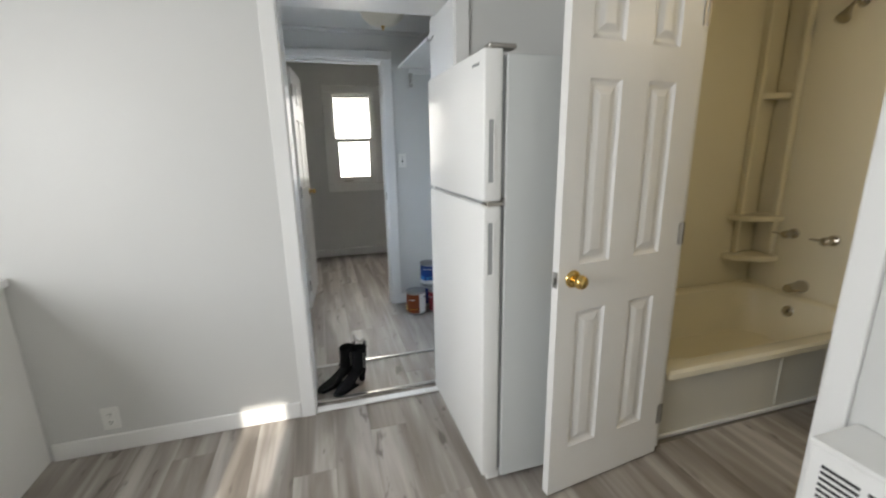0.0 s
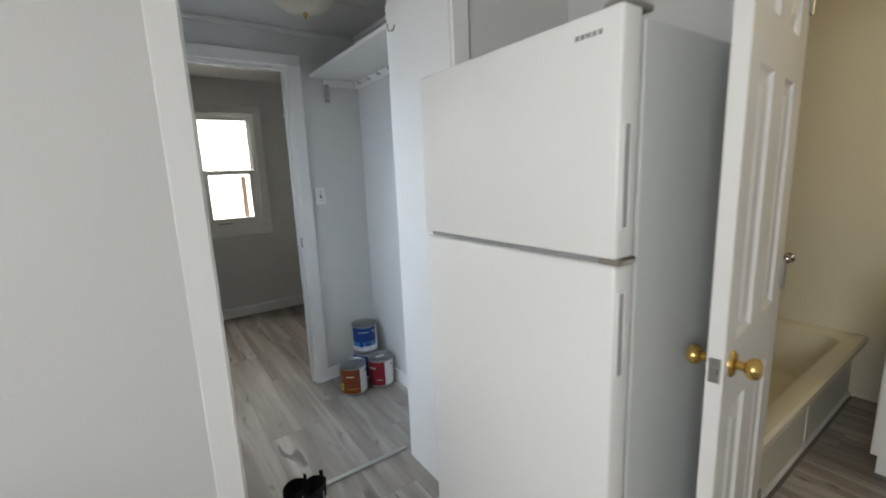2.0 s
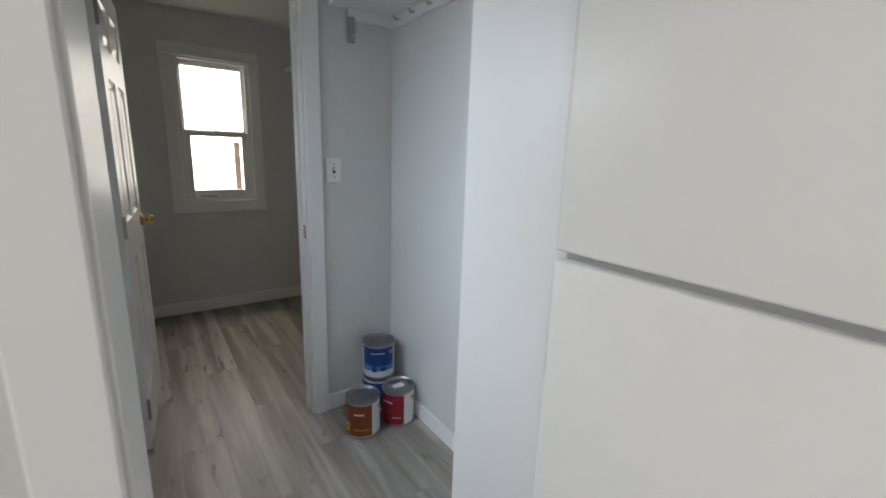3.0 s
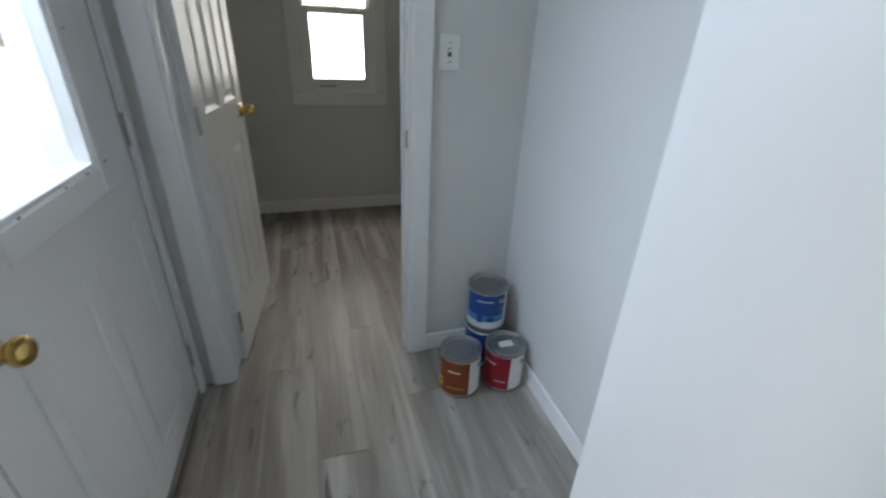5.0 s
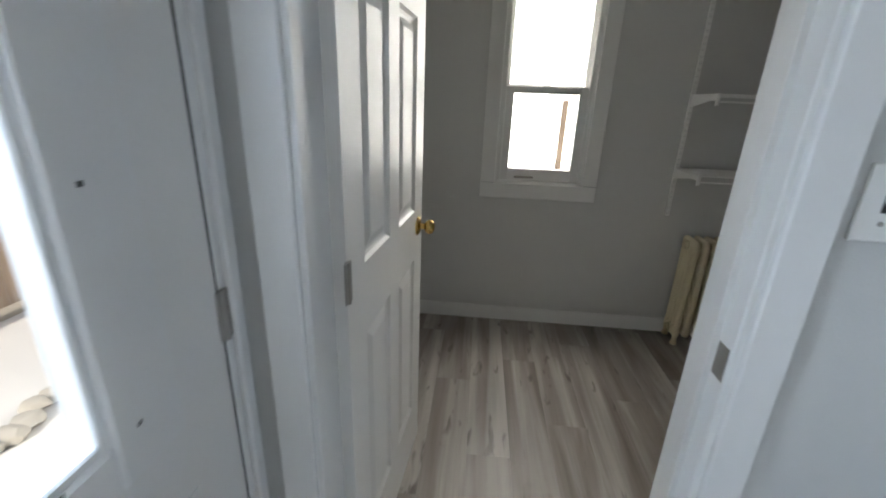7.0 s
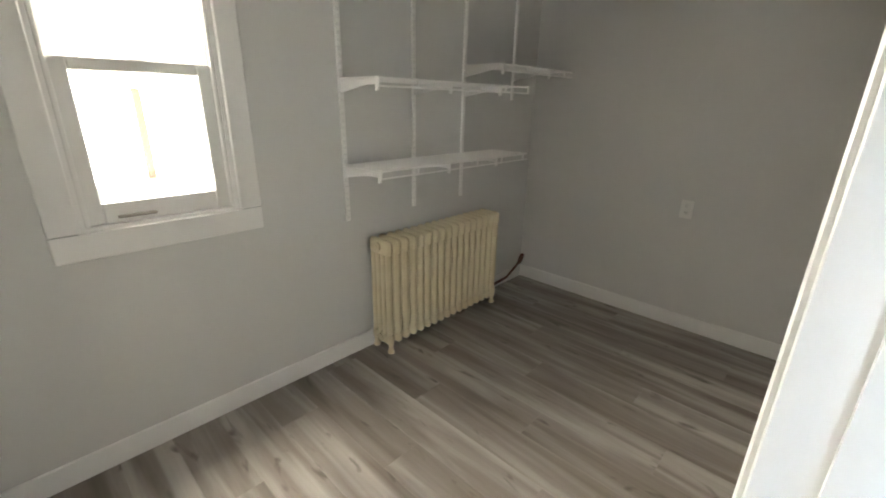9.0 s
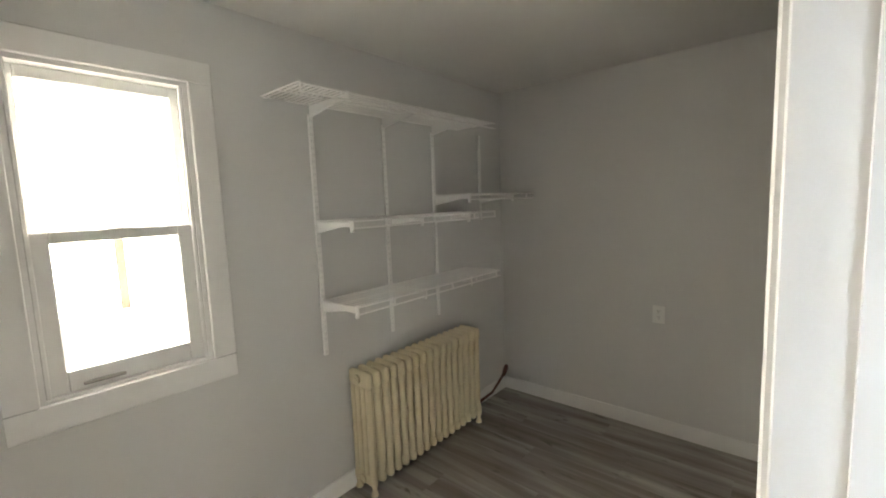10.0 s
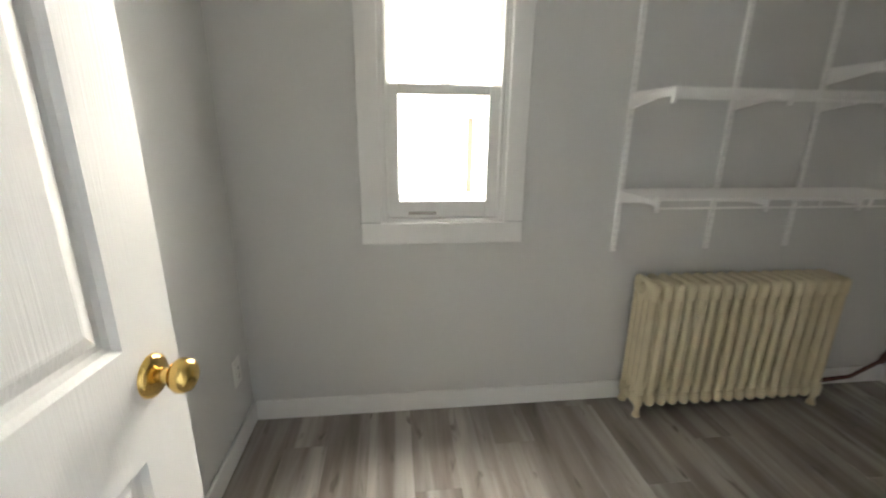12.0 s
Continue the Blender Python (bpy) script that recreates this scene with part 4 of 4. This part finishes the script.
def bracket(x, z, depth):
    th = thing("shelf_bracket", pose(x, 5.3945, z), "white metal shelf bracket", "shelf bracket", "shelf brackets")
    bm = bmesh.new()
    prof = ((0.0, -0.062), (0.0, -0.007), (-depth, -0.007), (-depth, -0.03), (-depth * 0.7, -0.03))
    vs = [[bm.verts.new((s, y, zz)) for y, zz in prof] for s in (-0.006, 0.006)]
    bm.faces.new(vs[0])
    bm.faces.new(vs[1][::-1])
    for i in range(len(prof)):
        j = (i + 1) % len(prof)
        bm.faces.new((vs[0][i], vs[0][j], vs[1][j], vs[1][i]))
    part("arm", bm, WIRE, th)
    part("end_clip", B(-0.008, 0.008, -depth - 0.008, -depth + 0.006, -0.055, 0.004, bevel=0.002), WIRE, th, "white end clip")
    return th


for x, z0, z1 in ((1.746, 0.795, 2.0), (2.21, 0.80, 2.0), (2.627, 0.805, 2.0), (3.14, 1.41, 2.03)):
    standard(x, z0, z1)
wire_shelf("wire_shelf", pose(1.51, 5.405, 2.045), 1.38, 0.31, "white wire shelf high above the radiator")
wire_shelf("wire_shelf", pose(1.74, 5.405, 1.485), 1.16, 0.29, "white wire shelf at mid height on the wall")
wire_shelf("wire_shelf", pose(1.74, 5.405, 1.085), 1.20, 0.29, "white wire shelf low above the radiator")
wire_shelf("wire_shelf", pose(2.62, 5.405, 1.60), 0.80, 0.29, "short white wire shelf reaching into the corner")
for x in (1.746, 2.21, 2.627):
    bracket(x, 2.045, 0.29)
    bracket(x, 1.485, 0.27)
    bracket(x, 1.085, 0.27)
bracket(2.64, 1.60, 0.27)
bracket(3.14, 1.60, 0.27)

# ---------------------------------------------------------------- outdoors
G = -1.03
solid("ground", B(-400, 400, -400, 400, G - 0.3, G), SOIL, "dry bare ground around the house", "ground")
solid("pavement", B(-4.4, -0.025, 2.345, 7.3, G + 0.001, G + 0.03), CONCRETE, "pale concrete yard by the back door", "pavement")
solid("back_step", B(-0.45, -0.003, 2.4, 3.55, G, -0.2, bevel=0.01), CONCRETE, "concrete landing outside the back door", "step")
gr = thing("garage", pose(-3.6, 7.66, G), "white stucco garage with a brown-framed door and shingle roof", "garage")
part("wall", B(-5.4, 1.7, 0, 5, 0.001, 2.1), STUCCO, gr)
bm = bmesh.new()
vs = [bm.verts.new(p) for p in ((-5.4, 0, 2.1), (1.7, 0, 2.1), (-1.85, 0, 3.46), (-5.4, 5, 2.1), (1.7, 5, 2.1), (-1.85, 5, 3.46))]
for q in ((0, 1, 2), (5, 4, 3), (0, 3, 4, 1)):
    bm.faces.new([vs[i] for i in q])
part("gable", bm, STUCCO, gr)
for x in (-5.75, 2.05):
    bm = bmesh.new()
    q = [(-1.85, -0.2, 3.47), (x, -0.2, 1.98), (x, 5.2, 1.98), (-1.85, 5.2, 3.47)]
    lo = [bm.verts.new(p) for p in q]
    hi = [bm.verts.new((p[0], p[1], p[2] + 0.1)) for p in q]
    bm.faces.new(lo)
    bm.faces.new(hi)
    for i in range(4):
        bm.faces.new((lo[i], lo[(i + 1) % 4], hi[(i + 1) % 4], hi[i]))
    part("roof", bm, SHINGLE, gr, "brown shingle roof slope")
gd = part("door", six_panel_leaf(0.78, 1.98, 0.05), GREYPAINT, gr, "pale six-panel garage door", at=pose(-0.48, -0.06, 0.02))
for a in ((-0.60, -0.49, 0.03, 2.11), (0.31, 0.36, 0.03, 2.11), (-0.49, 0.31, 2.01, 2.11)):
    part("door_frame", B(a[0], a[1], -0.08, -0.001, a[2], a[3], bevel=0.004), BROWN, gr, "brown wooden door frame")
part("sill", B(-0.62, 0.4, -0.3, -0.001, 0.03, 0.1, bevel=0.01), CONCRETE, gr)
gw = part("window", B(-2.7, -1.51, -0.03, -0.001, 1.55, 2.2), GREYPAINT, gr, "pale boarded garage window")
part("window_frame", B(-2.75, -1.46, -0.05, -0.001, 2.201, 2.26), BROWN, gw)

fc = thing("fence", Matrix(), "brown cedar board fence around the yard", "fence")


def fence_run(p, q, h, n, cap=True):
    d = Vector((q[0] - p[0], q[1] - p[1], 0))
    ang = math.degrees(math.atan2(d.y, d.x))
    bw = d.length / n
    me = mesh_of("board", B(0.004, bw - 0.004, -0.012, 0.012, 0.08, h, bevel=0.003), FENCE)
    for k in range(n):
        c = Vector((p[0], p[1], G)) + d * (k / n)
        ob = new("board", me)
        ob.parent = fc
        ob.matrix_basis = pose(c.x, c.y, c.z, random.uniform(-0.4, 0.4), random.uniform(-0.3, 0.3), ang)
    m = pose(p[0], p[1], G, 0, 0, ang)
    part("cap_rail", B(-0.02, d.length + 0.02, -0.06, 0.06, h, h + 0.04, bevel=0.004), FENCE, fc, "", at=m)


fence_run((-4.62, 1.5), (-4.6, 7.0), 1.5, 30)
fence_run((-4.58, 7.02), (-4.05, 7.42), 1.53, 3)
part("post", B(-4.07, -3.96, 7.40, 7.51, G, 0.56, bevel=0.005), FENCE, fc, "weathered corner post")
bn = thing("garden_tub", pose(-2.75, 6.35, G + 0.03), "green plastic lidded tub on the concrete", "plastic tub")
part("body", lathe(bmesh.new(), [(0, 0.001), (0.24, 0.001), (0.30, 0.36), (0.32, 0.365), (0.32, 0.39), (0.3, 0.39)], None, 28), BIN, bn, "", True)
part("lid", lathe(bmesh.new(), [(0.325, 0.385), (0.325, 0.41), (0.25, 0.45), (0, 0.465)], None, 28), BIN, bn, "green domed lid", True)
st_mesh = None
for k in range(14):
    bm = bmesh.new()
    bmesh.ops.create_icosphere(bm, subdivisions=2, radius=0.105)
    for v in bm.verts:
        v.co *= 1 + 0.35 * noise.noise(v.co * 14 + Vector((k * 7.0, 0, 0)))
        v.co.z *= 0.55
    ob = tagged(new("garden_stone", mesh_of("garden_stone", bm, STONE, True)), "rough grey garden stone at the yard's edge", "stone", "edging stones", "thing")
    ob.matrix_basis = pose(-2.6 - 0.02 * k + random.uniform(-0.12, 0.12), 4.0 + 0.15 * k, G + 0.075, 0, 0, random.uniform(0, 360))

# north side, seen through the bedroom window
solid("garden_wall", B(-1.2, 7, 9.6, 9.85, G, 0.42, bevel=0.02), STUCCO, "low white rendered garden wall", "garden wall")
ps = thing("clothes_post", pose(1.9, 10.1, G), "weathered wooden post in the yard", "post")
part("post", B(-0.045, 0.045, -0.05, 0.05, 0, 2.52, bevel=0.006), BARK, ps)
# added sheet that glows: whitens the window view and lights the bedroom
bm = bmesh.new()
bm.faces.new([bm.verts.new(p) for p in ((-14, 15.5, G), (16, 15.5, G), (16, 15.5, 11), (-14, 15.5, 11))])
solid("backdrop", bm, GLOW, "added glowing sheet behind the house, in place of bright sky and distance", "backdrop")


def tree(x, y, h, seed):
    rnd = random.Random(seed)
    th = thing("tree", pose(x, y, G), "bare-limbed tree with sparse spring leaves", "tree", "trees behind the yard")
    bm = bmesh.new()
    tube(bm, [(0, 0, 0), (0.05, 0, h * 0.25), (-0.04, 0.05, h * 0.5), (0.06, 0, h * 0.8)], [0.16, 0.13, 0.09, 0.03], 8)
    tips = []
    for k in range(26):
        z = h * rnd.uniform(0.3, 0.8)
        a, r = rnd.uniform(0, 6.28), h * rnd.uniform(0.14, 0.3)
        e = Vector((r * math.cos(a), r * math.sin(a), z + h * rnd.uniform(0.08, 0.22)))
        tube(bm, [(0, 0, z), (e.x * 0.5, e.y * 0.5, z + (e.z - z) * 0.4), e], [0.05, 0.03, 0.01], 5)
        tips.append((Vector((0, 0, z)), e))
    part("trunk", bm, BARK, th)
    bm = bmesh.new()
    for k in range(2600):
        p, e = rnd.choice(tips)
        c = p.lerp(e, rnd.uniform(0.45, 1.15)) + Vector([rnd.gauss(0, 0.16) for _ in range(3)])
        m = Matrix.Translation(c) @ Euler([rnd.uniform(0, 6.28) for _ in range(3)]).to_matrix().to_4x4()
        s = rnd.uniform(0.03, 0.06)
        bm.faces.new([bm.verts.new(m @ Vector(v)) for v in ((-s, 0, 0), (0, -s * 0.5, 0), (s, 0, 0.01), (0, s * 0.5, 0))])
    part("crown", bm, LEAF, th)["kind"] = "stuff"


tree(-9.5, 13.0, 7.0, 3)

# ---------------------------------------------------------------- floor planks
bm = B(-1.649, 3.639, -1.999, 2.299, -0.1, -0.004)
box(bm, -0.018, 3.639, 2.2991, 5.599, -0.1, -0.004)
fl = solid("floor", bm, SUBFLOOR, "grey wood-look plank floor running through all rooms", "floor")
PW, PL = 0.182, 1.22
plank_cache = {}


def planks(x0, x1, y0, y1, shift):
    n = math.ceil((x1 - x0) / PW)
    for i in range(n):
        a0, a1 = x0 + i * PW, min(x1, x0 + (i + 1) * PW)
        if a1 - a0 < 0.01:
            continue
        y = y0 - ((i * 0.41 + shift) % 1.0) * PL
        while y < y1:
            b0, b1 = max(y, y0), min(y + PL, y1)
            if b1 - b0 > 0.01:
                key = (round(a1 - a0, 3), round(b1 - b0, 3))
                if key not in plank_cache:
                    plank_cache[key] = mesh_of("plank", B(0.0001, key[0] - 0.0001, 0.0001, key[1] - 0.0001, -0.004, 0.004, bevel=0.0006), PLANK)
                ob = new("plank", plank_cache[key])
                ob.parent = fl
                ob.matrix_basis = pose(a0, b0, -0.0035)
            y += PL


planks(-1.55, 1.8, -1.9, 1.965, 0.1)
planks(0.366, 1.176, 1.965, 2.465, 0.55)
planks(0.178, 0.366, 2.30, 2.465, 0.2)
planks(1.176, 1.505, 2.40, 2.465, 0.3)
planks(0.07, 3.44, 2.465, 5.41, 0.35)
planks(1.8, 1.92, 0.55, 1.215, 0.3)
planks(1.92, 3.52, -1.9, 1.22, 0.45)
